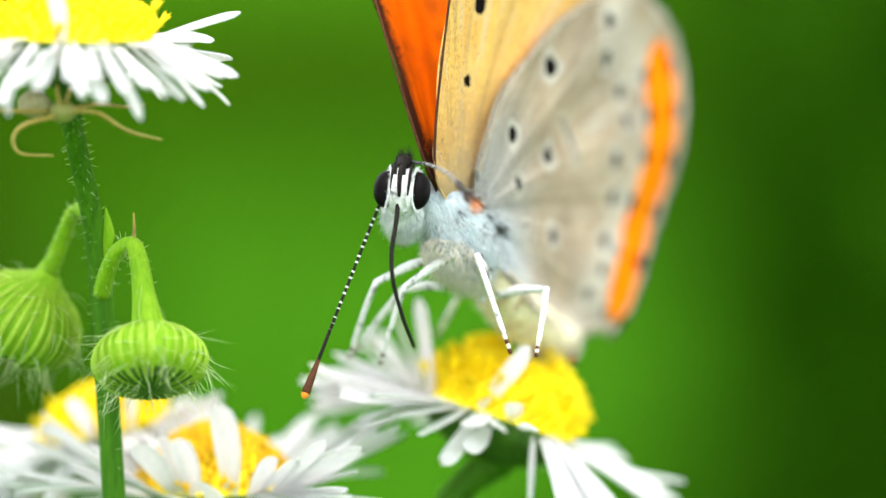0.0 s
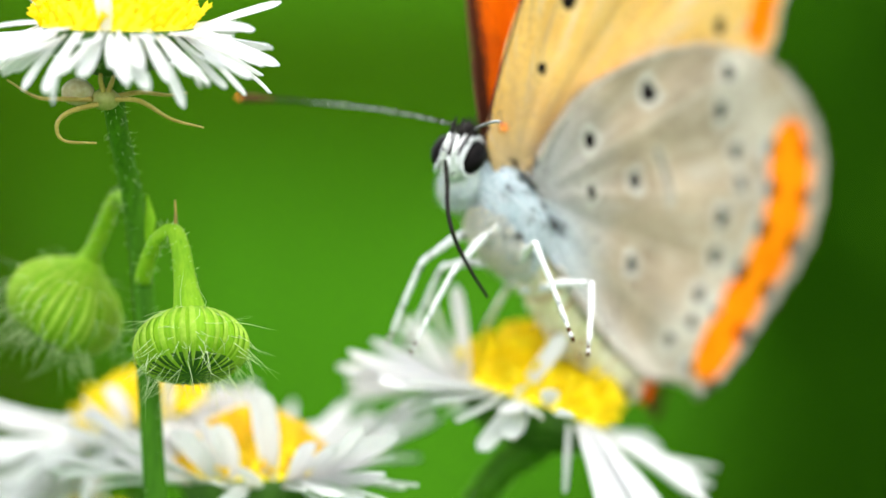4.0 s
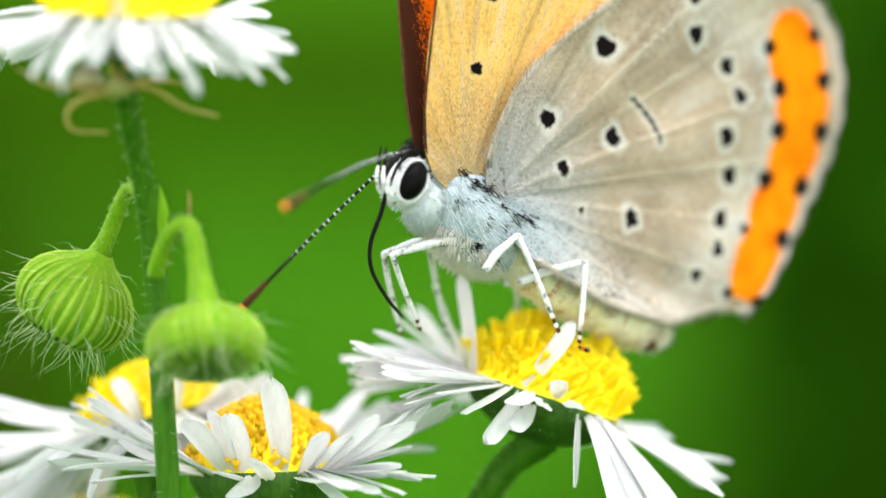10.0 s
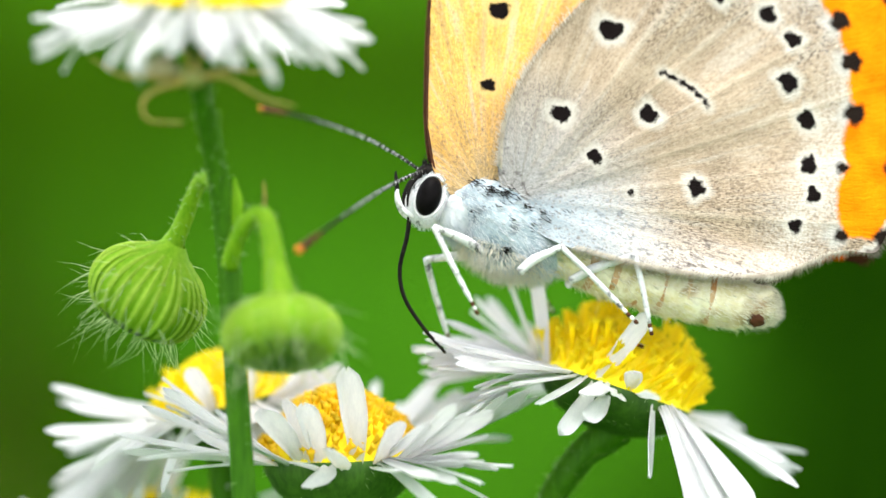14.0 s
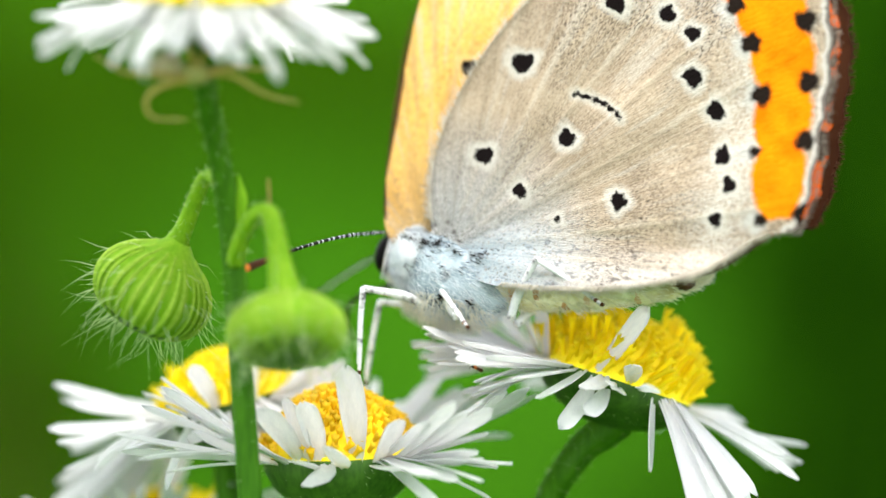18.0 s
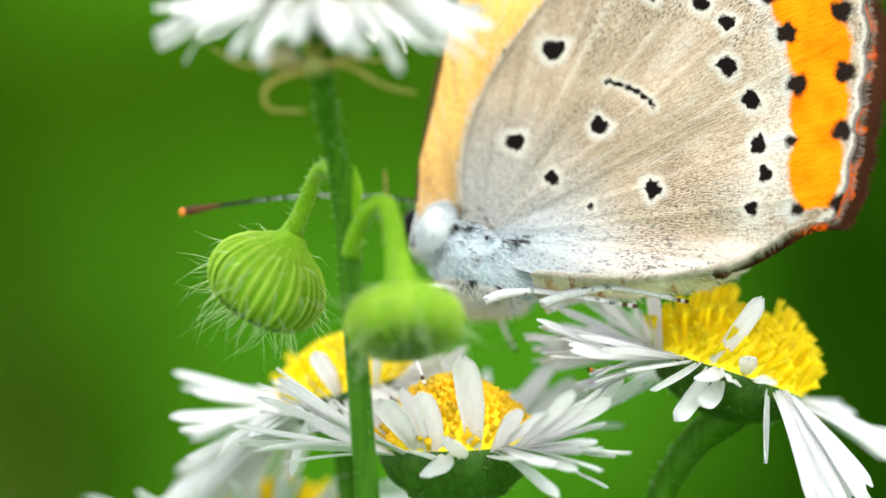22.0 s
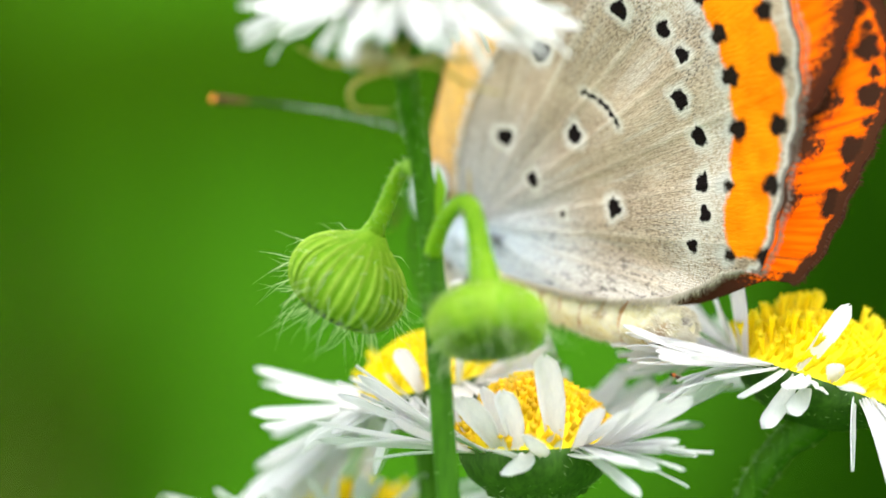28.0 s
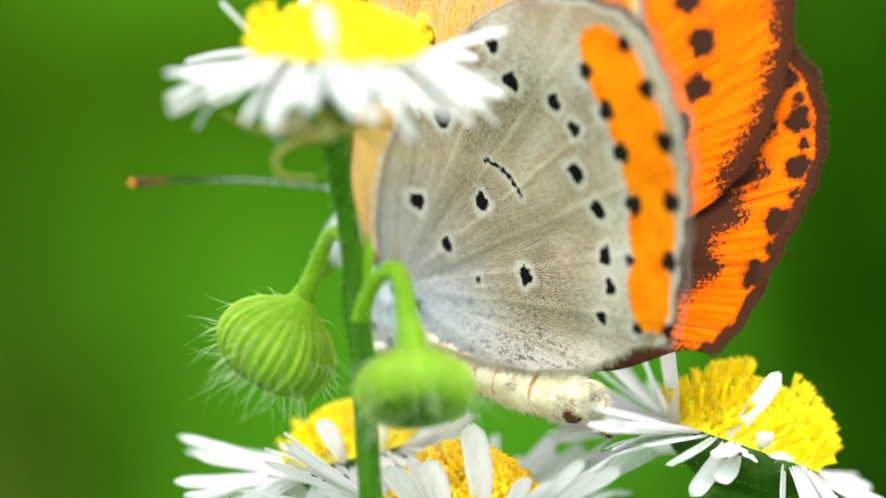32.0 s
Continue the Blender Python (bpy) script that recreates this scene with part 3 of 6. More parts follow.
def landing_flower():
    """The flower on which the butterfly feeds: tipped to one side, with tall florets and drooping rays."""
    rnd = random.Random(11)
    root, off = plant("white fleabane flower tipped sideways, the butterfly feeding on its yellow disc", (4.7, 3, -11))
    c, axis = (7.45, 2.6, -6.1), (0.33, 0.04, 0.94)
    rays = ring(rnd, 150, 226, 30, -14, 8, 0.98) + ring(rnd, 130, 185, 8, 8, 12, 0.85) + ring(rnd, 30, 120, 20, 0, 12, 0.85)
    rays += ring(rnd, -54, -20, 24, -35, 8, 1.12, (0, 2, 5)) + ring(rnd, -20, 30, 10, -8, 6, 0.95) + [(243, -30, 0.62, 3), (252, -66, 0.6, 4), (259, -24, 0.38, 3), (263, -50, 0.42, 1), (271, -10, 0.34, 3), (279, 30, 0.3, 3), (300, -66, 0.66, 1)]
    rays += [(250, 62, 0.72, 3, 75, -75), (196, 66, 0.85, 3), (176, 50, 0.85, 3), (222, -4, 0.98, 3), (230, -8, 0.95, 3), (236, -16, 0.85, 3), (286, -2, 0.85, 1), (216, -34, 0.8, 3), (205, -40, 0.75, 1)]
    flower_head(root, c, head_frame(off, c, axis), 3.3, 2.5, rays, FLORETS, None, 12, 0.8, 300, 0.8, 1.05)
    stem_part(root, off, [(7.6, 2.6, -7.6), (6.9, 2.6, -8.1), (6.1, 2.6, -8.7), (5.3, 2.6, -9.7), (4.6, 3, -11), (3.2, 3, -15)], (0.75, 0.72, 0.62, 0.58, 0.55, 0.55), rnd, 200)
    return root


def low_flower():
    """The head below the stalk: upright, older, with cupped rays."""
    rnd = random.Random(21)
    root, off = plant("white fleabane flower with an older orange-yellow disc and cupped rays", (-4, 1, -11))
    c, axis = (-3.95, 1.2, -8.7), (-0.02, -0.06, 1.0)
    rays = ring(rnd, 140, 200, 12, 34, 10, 1.05) + ring(rnd, 196, 214, 4, 8, 5, 1.2) + ring(rnd, -48, 14, 15, 22, 12, 0.98, (1, 3, 4))
    rays += ring(rnd, -66, -30, 9, -4, 8, 0.95) + ring(rnd, 20, 140, 30, 24, 10, 0.9) + ring(rnd, 214, 232, 3, 26, 10, 0.8)
    rays += [(256, 70, 0.55, 3), (247, 66, 0.55, 1), (238, 50, 0.6, 3), (284, 82, 0.8, 3), (252, 12, 0.4, 3), (272, 20, 0.35, 1), (300, 40, 0.6, 3), (308, 24, 0.75, 3), (226, 30, 0.8, 1), (318, 6, 0.95, 3), (328, -4, 1.05, 1), (262, -20, 0.4, 3)]
    flower_head(root, c, head_frame(off, c, axis), 3.2, 2.45, rays, FLORETS_OLD, FLORETS_OLD, 22, 1.15, 270, 0, 1.3)
    stem_part(root, off, [(-4.1, 1.2, -10.3), (-4.2, 1.4, -12), (-4.6, 1.6, -16)], (0.6, 0.5, 0.5), rnd, 60)
    return root


def back_flower():
    """The blurred head behind, turned to the other side."""
    rnd = random.Random(31)
    root, off = plant("white fleabane flower half hidden behind the stalk, drooping rays", (-9, 6, -10))
    c, axis = (-8.75, 5.6, -6.6), (-0.22, -0.05, 0.95)
    rays = ring(rnd, 118, 178, 30, -26, 10, 1.4) + ring(rnd, 178, 245, 9, -8, 12, 0.95) + ring(rnd, 100, 190, 14, 8, 14, 0.95) + ring(rnd, -40, 100, 30, 4, 12, 0.5) + ring(rnd, 250, 320, 10, -20, 16, 0.7)
    rays += [(176, 26, 1.0, 3), (262, 60, 0.5, 3), (300, 55, 0.5, 3)]
    flower_head(root, c, head_frame(off, c, axis), 2.55, 1.8, rays, FLORETS, None, 32, 0.9, 150, 0, 0.85)
    stem_part(root, off, [(-9, 5.7, -8.0), (-8.8, 5.9, -10), (-8.4, 6, -15)], (0.55, 0.5, 0.5), rnd, 0)
    return root


def near_flower():
    """A head lower down and further off, at the edge of view."""
    rnd = random.Random(34)
    root, off = plant("white fleabane flower low down, its rays out of focus", (-12, 12, -15))
    c, axis = (-12.2, 12, -12.4), (-0.1, 0.1, 0.98)
    rays = ring(rnd, 0, 360, 60, 8, 12, 1.0)
    flower_head(root, c, head_frame(off, c, axis), 2.8, 1.4, rays, FLORETS, None, 33, 0.9, 120)
    stem_part(root, off, [(-12.2, 12, -14.2), (-12.2, 12.2, -17)], (0.5, 0.5), rnd, 0)


def bud(root, off, center, axis, r, squash, seed, name_label):
    """A closed hairy bud: ribbed body, long overlapping scales, bristles at its mouth."""
    rnd = random.Random(seed)
    m = head_frame(off, center, axis)
    prof = [(0.18, 1.10), (0.42, 0.80), (0.72, 0.55), (0.93, 0.22), (1.0, -0.10), (0.97, -0.40), (0.84, -0.70), (0.60, -0.90), (0.30, -0.99), (0.01, -1.0)]
    p = spline([(a, b, 0) for a, b in prof], 24)
    sides, v, f = 60, [], []
    for q in p:
        for s in range(sides):
            a = 2 * math.pi * s / sides
            k = 1 + 0.011 * math.cos(a * 30) * min(1, q[0] * 1.3)
            v.append((r * q[0] * k * math.cos(a), r * q[0] * k * math.sin(a), r * squash * q[1]))
    for i in range(len(p) - 1):
        for s in range(sides):
            f.append((i * sides + s, (i + 1) * sides + s, (i + 1) * sides + (s + 1) % sides, i * sides + (s + 1) % sides))
    # underside rings: dark green of the mouth, with the shade beneath the bud painted in
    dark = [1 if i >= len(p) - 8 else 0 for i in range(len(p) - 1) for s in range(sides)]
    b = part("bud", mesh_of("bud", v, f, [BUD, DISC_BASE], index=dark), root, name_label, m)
    # scales that lie along the body from the stalk to the mouth
    for k in range(30):
        a = 360 * k / 30 + rnd.uniform(-2, 2)
        lo, hi = (2, 20) if k % 2 else (4, 22)
        wide = rnd.uniform(0.12, 0.30)
        vv, ff = [], []
        for i in range(lo, hi + 1):
            u = (i - lo) / (hi - lo)
            w = (0.12 + 0.13 * math.sin(u * 2.4)) * r * wide * (1 - u ** 4)
            q = p[min(i, 23)]
            x = r * q[0] * 1.035 + 0.02 + 0.05 * u
            z = r * squash * q[1]
            vv += [(x - 0.05, -w, z), (x + 0.035, 0, z), (x - 0.05, w, z)]
        for i in range(hi - lo):
            for s in range(2):
                ff.append((i * 3 + s, i * 3 + s + 1, i * 3 + s + 4, i * 3 + s + 3))
        part("bud_scale", mesh_of("bud_scale", vv, ff, BUD_RIB), b, m=pose(0, 0, 0, 0, 0, a))
    roots = []
    for _ in range(150):
        a, i = rnd.uniform(0, 6.283), rnd.choice((4, 6, 8, 10, 11, 12, 13, 14, 15, 16, 17, 18, 19, 20))
        q = p[i]
        x, z = r * q[0], r * squash * q[1]
        n = Vector((math.cos(a), math.sin(a), 0.9 * q[1] - 0.35))
        roots.append(((x * math.cos(a), x * math.sin(a), z), n + Vector((rnd.uniform(-0.6, 0.6), rnd.uniform(-0.6, 0.6), rnd.uniform(-0.9, 0.3)))))
    part("bristles", mesh_of("bristles", *hairs(roots, 1.5, 0.014, rnd, 0.2, 1.0), HAIR), b, "fine pale hairs")
    return b


def bud_stalk():
    """The tall stalk in front: an open flower at its head, two nodding buds on side shoots."""
    rnd = random.Random(41)
    root, off = plant("tall fleabane stalk with white flower and two nodding green buds", (-7.5, -5, -11))
    c, axis = (-8.8, -9.3, 9.33), (0.02, -0.10, 1.0)
    rays = ring(rnd, 0, 360, 56, -26, 12, 0.74) + ring(rnd, 0, 360, 20, -6, 10, 0.68) + [(266, 72, 0.5, 3), (14, 18, 0.75, 3), (150, 40, 0.6, 3), (110, 50, 0.6, 3)]
    flower_head(root, c, head_frame(off, c, axis), 3.2, 1.75, rays, FLORETS, None, 42, 0.85, 210)
    pts = [(-8.85, -9.2, 7.7), (-8.95, -8.7, 6.7), (-8.9, -7.4, 5.4), (-8.5, -5.6, 3.0), (-8.13, -4.6, 0), (-7.93, -4.3, -3.6), (-7.58, -4.0, -9.9), (-7.28, -3.9, -15)]
    stem_part(root, off, pts, (0.52, 0.44, 0.42, 0.43, 0.46, 0.46, 0.48, 0.48), rnd, 260, mat=STALK)
    # shoot and bud hanging towards the lens
    sh = moved(off, [(-8.05, -4.7, -0.9), (-7.72, -5.6, 0.1), (-7.2, -6.6, 0.9), (-6.65, -7.0, 1.1), (-6.38, -7.2, 0.4), (-6.2, -7.4, -0.8), (-6.05, -7.5, -1.9), (-6.0, -7.5, -2.4)])
    part("shoot", mesh_of("shoot", *tube(sh, (0.36, 0.34, 0.33, 0.34, 0.38, 0.45, 0.62, 0.95), 36, 14, 0.05), BUD), root, "curved green shoot that carries a bud")
    part("shoot_hairs", mesh_of("shoot_hairs", *stem_hairs(sh, 0.38, 160, rnd, 0.3), HAIR), root)
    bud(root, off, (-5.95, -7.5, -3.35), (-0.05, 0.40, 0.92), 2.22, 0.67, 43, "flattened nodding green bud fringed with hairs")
    sh = moved(off, [(-8.45, -5.3, 2.2), (-8.95, -4.3, 2.55), (-9.35, -3.6, 2.3), (-9.75, -3.0, 1.4), (-10.2, -2.6, 0.4), (-10.75, -2.3, -0.5)])
    part("shoot", mesh_of("shoot", *tube(sh, (0.3, 0.3, 0.3, 0.33, 0.37, 0.55), 30, 14, 0.05), BUD), root, "curved green shoot that carries a bud")
    part("shoot_hairs", mesh_of("shoot_hairs", *stem_hairs(sh, 0.33, 150, rnd, 0.3), HAIR), root)
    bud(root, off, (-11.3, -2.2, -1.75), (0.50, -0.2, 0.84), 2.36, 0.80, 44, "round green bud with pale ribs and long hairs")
    # small bracts at the joints
    bp = moved(off, [(-7.92, -5.0, 0.6), (-7.72, -5.3, 1.6), (-7.82, -5.4, 2.6)])
    part("bract", mesh_of("bract", *tube(bp, (0.22, 0.26, 0.03), 14, 8, 0, 0.35), BUD), root, "small green bract")
    bp = moved(off, [(-6.6, -7.0, 1.15), (-6.57, -7.0, 1.75), (-6.6, -7.0, 2.4)])
    part("bract_tip", mesh_of("bract_tip", *tube(bp, (0.07, 0.06, 0.03), 10, 6), BRACT), root, "dry brown bract tip")
    return root


def spider():
    """The small spider under the upper flower, legs spread."""
    e = new("spider", None)
    e.matrix_world = STAGE @ mm_pose(-9.4, -9.6, 6.4)
    tagged(e, "small pale green crab spider clinging below the flower head", "spider")
    part("abdomen", mesh_of("abdomen", *blob((-0.95, 0, 0.3), (0.66, 0.55, 0.55), 14, 18, 0.08), SPIDER_BODY), e, "pale abdomen with brown marks")
    part("head_and_thorax", mesh_of("head_and_thorax", *blob((0.15, 0, 0.0), (0.6, 0.5, 0.45), 12, 16, 0.05), SPIDER), e)
    legs = [
        [(0.5, -0.2, 0.0), (1.6, -0.8, -0.1), (2.8, -0.4, -0.8), (4.1, 0, -1.15)],
        [(0.4, 0.3, 0.1), (1.5, 0.9, 0.3), (2.6, 1.2, 0.2), (3.4, 1.2, 0.3)],
        [(-0.1, -0.4, -0.2), (-1.2, -0.6, -0.5), (-1.75, -0.4, -1.0), (-1.5, -0.2, -1.65), (-0.2, 0, -1.75)],
        [(-0.3, -0.2, 0.0), (-1.6, -0.6, 0.0), (-2.6, -0.2, 0.1), (-3.8, 0.2, 0.8)],
        [(0.1, -0.3, 0.3), (0.0, -0.5, 0.9), (0.25, -0.2, 1.6)],
        [(0.3, -0.3, 0.3), (0.5, -0.5, 0.8), (0.6, 0, 1.4)],
    ]
    for p in legs:
        part("leg", mesh_of("leg", *tube(p, (0.11, 0.10, 0.07, 0.04), 20, 8), SPIDER_LEG), e)
    return e


def small_fly():
    """The tiny fly that walks over the flower."""
    e = new("small_fly", None)
    tagged(e, "tiny brown fly with clear wings walking on the flower", "fly")
    part("abdomen", mesh_of("abdomen", *blob((0.16, 0, 0.12), (0.17, 0.08, 0.08), 8, 10), BROWN), e)
    part("thorax", mesh_of("thorax", *blob((-0.04, 0, 0.15), (0.10, 0.08, 0.09), 8, 10), TIP), e, "orange-brown thorax")
    part("head", mesh_of("head", *blob((-0.17, 0, 0.14), (0.07, 0.07, 0.07), 8, 10), BLACK), e)
    for s in (-1, 1):
        part("wing", mesh_of("wing", *blob((0.17, s * 0.09, 0.22), (0.20, 0.07, 0.008), 6, 10), CREAM), e, "pale wing")
        for k in (-1, 0, 1):
            part("leg", mesh_of("leg", *tube([(-0.03 + 0.05 * k, s * 0.05, 0.12), (-0.03 + 0.14 * k, s * 0.17, 0.14), (-0.03 + 0.18 * k, s * 0.22, 0)], (0.012, 0.011, 0.008), 8, 5), BLACK), e)
    return e


# ---------------------------------------------------------------- butterfly
# In its own space: x to the tail, y to its right, z up; the left wing's hinge lies at y = -0.8.
HIND_EDGE = [(-1.2, -1.0), (-2.1, 0.3), (-2.5, 2.3), (-2.2, 5.0), (-0.6, 8.6), (1.7, 11.6), (4.2, 13.6), (6.6, 14.6), (9.1, 14.8), (11.0, 14.1), (12.7, 12.2), (13.5, 10.2), (13.75, 8.2), (13.8, 6.2), (13.85, 4.1), (13.5, 2.1), (12.0, 1.5), (10.4, 0.1), (9.2, -0.6), (6.5, -1.4), (4.1, -1.75), (1.7, -1.9), (0.0, -1.6)]
FORE_EDGE = [(-2.0, -1.2), (-3.2, -1.3), (-4.5, -0.6), (-5.4, 1.1), (-6.2, 3.3), (-7.0, 5.9), (-7.7, 9.0), (-7.8, 12.5), (-7.2, 16.0), (-5.6, 19.0), (-3.0, 20.4), (0.2, 20.6), (3.6, 19.0), (6.3, 16.0), (7.8, 12.4), (7.2, 9.0), (4.6, 5.5), (1.2, 1.8), (-0.6, -0.4)]
HIND_SPOTS = [(-0.37, 3.41, 0.45), (3.06, 4.5, 0.45), (1.46, 2.14, 0.34), (5.75, 2.23, 0.43), (0.56, 7.37, 0.54), (10.03, 1.96, 0.35), (10.37, 3.4, 0.37), (9.86, 4.54, 0.43), (9.24, 6.31, 0.45), (8.07, 7.53, 0.47), (7.75, 9.3, 0.40), (6.47, 10.01, 0.43), (4.24, 10.2, 0.47), (3.15, 11.45, 0.44), (3.3, 1.2, 0.17)]
FORE_SPOTS = [(-3.69, 3.63, 0.32), (-4.3, 6.7, 0.42), (-4.6, 10.4, 0.5), (-1.2, 10.6, 0.42), (-2.2, 16.4, 0.42), (0.0, 16.0, 0.42), (1.9, 15.0, 0.42), (3.2, 13.4, 0.42), (3.9, 11.6, 0.40), (3.8, 9.8, 0.36)]


def closed_curve(points, n):
    k = len(points)
    p = np.array([points[i % k] for i in range(-1, k + 2)], float)
    out = []
    for s in np.linspace(0, k, n, endpoint=False):
        i, u = int(s), s - int(s)
        a, b, c, d = p[i], p[i + 1], p[i + 2], p[i + 3] if i + 3 < len(p) else p[2]
        out.append(0.5 * (2 * b + (c - a) * u + (2 * a - 5 * b + 4 * c - d) * u * u + (3 * b - a - 3 * c + d) * u ** 3))
    return np.array(out)


# pairs of black dots that bite into the orange band from both sides
BAND_INNER = [(8.0, 11.8), (9.35, 10.65), (10.3, 9.15), (11.05, 7.15), (11.2, 4.86), (11.9, 2.15)]
BAND_OUTER = [(9.8, 13.5), (11.25, 12.15), (12.4, 10.3), (12.9, 7.9), (13.2, 5.5), (13.6, 2.6)]


def dab(P, q, r, k):
    """Signed distance to a dot with an uneven, slightly angular rim."""
    d = P - np.asarray(q)
    a = np.arctan2(d[:, 1], d[:, 0])
    return np.linalg.norm(d, axis=1) - r * (1 + 0.10 * np.sin(3 * a + k * 1.7) + 0.07 * np.sin(5 * a + k * 2.9))


def wing_mesh(name, outline, hub, spots, base, veins, mats, side, fore, seed):
    """A wing sheet in the x-z plane, underside towards y = -side: two skins, a rim, ridged veins; its pattern is kept as distance fields."""
    rnd = random.Random(seed)
    n, rings = 300, 84
    edge = closed_curve(outline, n)
    hubp = np.array(hub)
    # scalloped margin
    d = edge - hubp
    ang = np.arctan2(d[:, 1], d[:, 0])
    outer = (edge[:, 1] > 11.5) & (edge[:, 0] > -6.5) if fore else (edge[:, 0] > 5.5) & (edge[:, 1] > 1.8)
    edge = edge + (d / np.linalg.norm(d, axis=1)[:, None]) * (0.07 * np.sin(ang * 34) * outer)[:, None]
    u = (np.arange(rings + 1) / rings) ** 0.85
    pts = hubp + u[:, None, None] * (edge - hubp)[None]
    P = pts.reshape(-1, 2)
    spots = np.array(spots)
    # spots are squarish, a little longer across the wing
    sa = np.arctan2(spots[:, 1] - base[1], spots[:, 0] - base[0]) + np.array([rnd.uniform(-0.3, 0.3) for _ in spots])
    dd = P[:, None] - spots[None, :, :2]
    d1, d2 = dd[..., 0] * np.cos(sa) + dd[..., 1] * np.sin(sa), dd[..., 1] * np.cos(sa) - dd[..., 0] * np.sin(sa)
    dist = ((np.abs(d1) * 1.12) ** 3 + (np.abs(d2) * 0.93) ** 3) ** (1 / 3)
    turn = np.arctan2(d2, d1)
    dist = dist * (1 + 0.09 * np.sin(3 * turn + np.arange(len(spots)) * 1.9) + 0.05 * np.sin(5 * turn + np.arange(len(spots)) * 0.7))
    spot = (dist - spots[None, :, 2] * (0.9 if fore else 0.82)).min(1)
    halo = (dist - spots[None, :, 2] * (1.18 if fore else 1.1) - 0.07).min(1)
    margin = np.full(len(P), 99.0)
    sel = np.where(outer)[0]
    for c in range(0, len(P), 4000):
        margin[c:c + 4000] = np.linalg.norm(P[c:c + 4000, None] - edge[None, sel], axis=2).min(1)
    rad = P - np.array(base)
    rr = np.linalg.norm(rad, axis=1)
    th = np.arctan2(rad[:, 1], rad[:, 0])
    # veins fan out from the base
    va = np.radians(np.array(veins))
    vein = (np.abs(np.sin(th[:, None] - va[None])) * rr[:, None]).min(1) + np.where(rr < 1.5, 0.2, 0)
    if fore:
        band = np.maximum(np.abs(margin - 1.5) - 0.8, -(P[:, 1] - 12.5))
        dots = np.full(len(P), 9.0)
        lun = np.full(len(P), 9.0)
        front = edge[(edge[:, 0] < -2.4) & (edge[:, 1] < 16)]
        dc = np.concatenate([np.linalg.norm(P[c:c + 4000, None] - front[None], axis=2).min(1) for c in range(0, len(P), 4000)])
        up_dark = np.minimum(np.minimum(margin - 1.05, dc - 1.4), rr - 2.6)
        up_spot = (dist[:, 3:] - spots[None, 3:, 2] * 1.5).min(1)
        warm = np.zeros(len(P))
    else:
        inner, outer_dots = np.array(BAND_INNER), np.array(BAND_OUTER)
        # the band: a chain of lobes, drawn in where a pair of dots bites into it
        mid = (inner + outer_dots) / 2
        mid = np.vstack([[8.3, 12.9], mid])
        half = np.r_[0.36, np.linalg.norm(outer_dots - inner, axis=1) / 2]
        run = np.linspace(0, len(mid) - 1 - 1e-9, 160)
        line = spline([(x, 0, z) for x, z in mid], 160)[:, [0, 2]]
        wide = np.interp(run, range(len(mid)), half) * (0.62 + 0.60 * np.abs(np.sin(run * math.pi)) ** 0.8)
        far = np.concatenate([np.linalg.norm(P[c:c + 4000, None] - line[None], axis=2) - wide[None] for c in range(0, len(P), 4000)])
        band = np.maximum(far.min(1), (2.05 + 0.22 * (P[:, 0] - 11.6) - P[:, 1]))
        dots, lun, updot = (np.full(len(P), 9.0) for _ in range(3))
        for k, q in enumerate(inner):
            small = (0.36, 0.42, 0.42, 0.42, 0.27, 0.26)[k]
            dots = np.minimum(dots, dab(P, q, small, k))
            lun = np.minimum(lun, dab(P, q - 0.12 * (outer_dots[k] - q), 0.5, k + 9))
        for k, q in enumerate(outer_dots):
            dots = np.minimum(dots, dab(P, q, (0.36, 0.42, 0.46, 0.44, 0.42, 0.40)[k], k + 20))
            updot = np.minimum(updot, dab(P, q, 0.62, k + 30))
            if k:
                updot = np.minimum(updot, dab(P, (q + outer_dots[k - 1]) / 2 + (0.25, 0.1), 0.30, k + 40))
        up_spot = updot
        near = np.concatenate([np.linalg.norm(P[c:c + 4000, None] - line[None], axis=2).argmin(1) for c in range(0, len(P), 4000)])
        ray = np.abs(np.sin(run[near] * math.pi))
        up_dark = np.where(margin > 2.0, np.minimum(1.9 + 1.0 * ray - margin, 2.0), 2.0)
        up_dark = np.where((margin > 6.5) & (P[:, 1] > 5.0), margin - 7.4, up_dark)
        up_dark = np.minimum(up_dark, np.maximum(P[:, 1] - 1.7, P[:, 0] - 12.4))
        warm = np.clip(1.1 - P[:, 1] - 0.03 * P[:, 0], 0, 3)
        # the slender mark at the end of the cell
        mk = spline([(3.05, 6.38), (3.85, 6.25), (4.6, 5.98), (5.27, 5.55)], 24)
        md = np.linalg.norm(P[:, None] - mk[None], axis=2).min(1)
        spot = np.minimum(spot, md - 0.10)
        halo = np.minimum(halo, md - 0.2)
    # gentle waviness and raised veins
    h = 0.13 * np.sin(th * 14 + 0.4) * np.clip(rr / 8, 0, 1) + 0.25 * np.sin(rr * 0.28) - (0.02 if fore else 0.04) * np.exp(-(vein / 0.12) ** 2)
    thick = 0.035
    v, f, idx = [], [], []
    for lay in (0, 1):
        y = side * (h * 0.8 + (thick if lay else -thick)) - (0 if fore else max(side, 0) * 0.32 * np.clip(0.7 - P[:, 1], 0, 3) * np.clip((P[:, 0] + 1.0) / 3, 0, 1))
        v += np.stack([P[:, 0], y, P[:, 1]], 1).tolist()
    N = len(P)
    flip = side < 0
    for lay in (0, 1):
        for i in range(rings):
            for s_ in range(n):
                a = lay * N + i * n + s_
                b = lay * N + i * n + (s_ + 1) % n
                q = (a, b, b + n, a + n)
                f.append(q if (lay == 0) == flip else q[::-1])
                idx.append(lay)
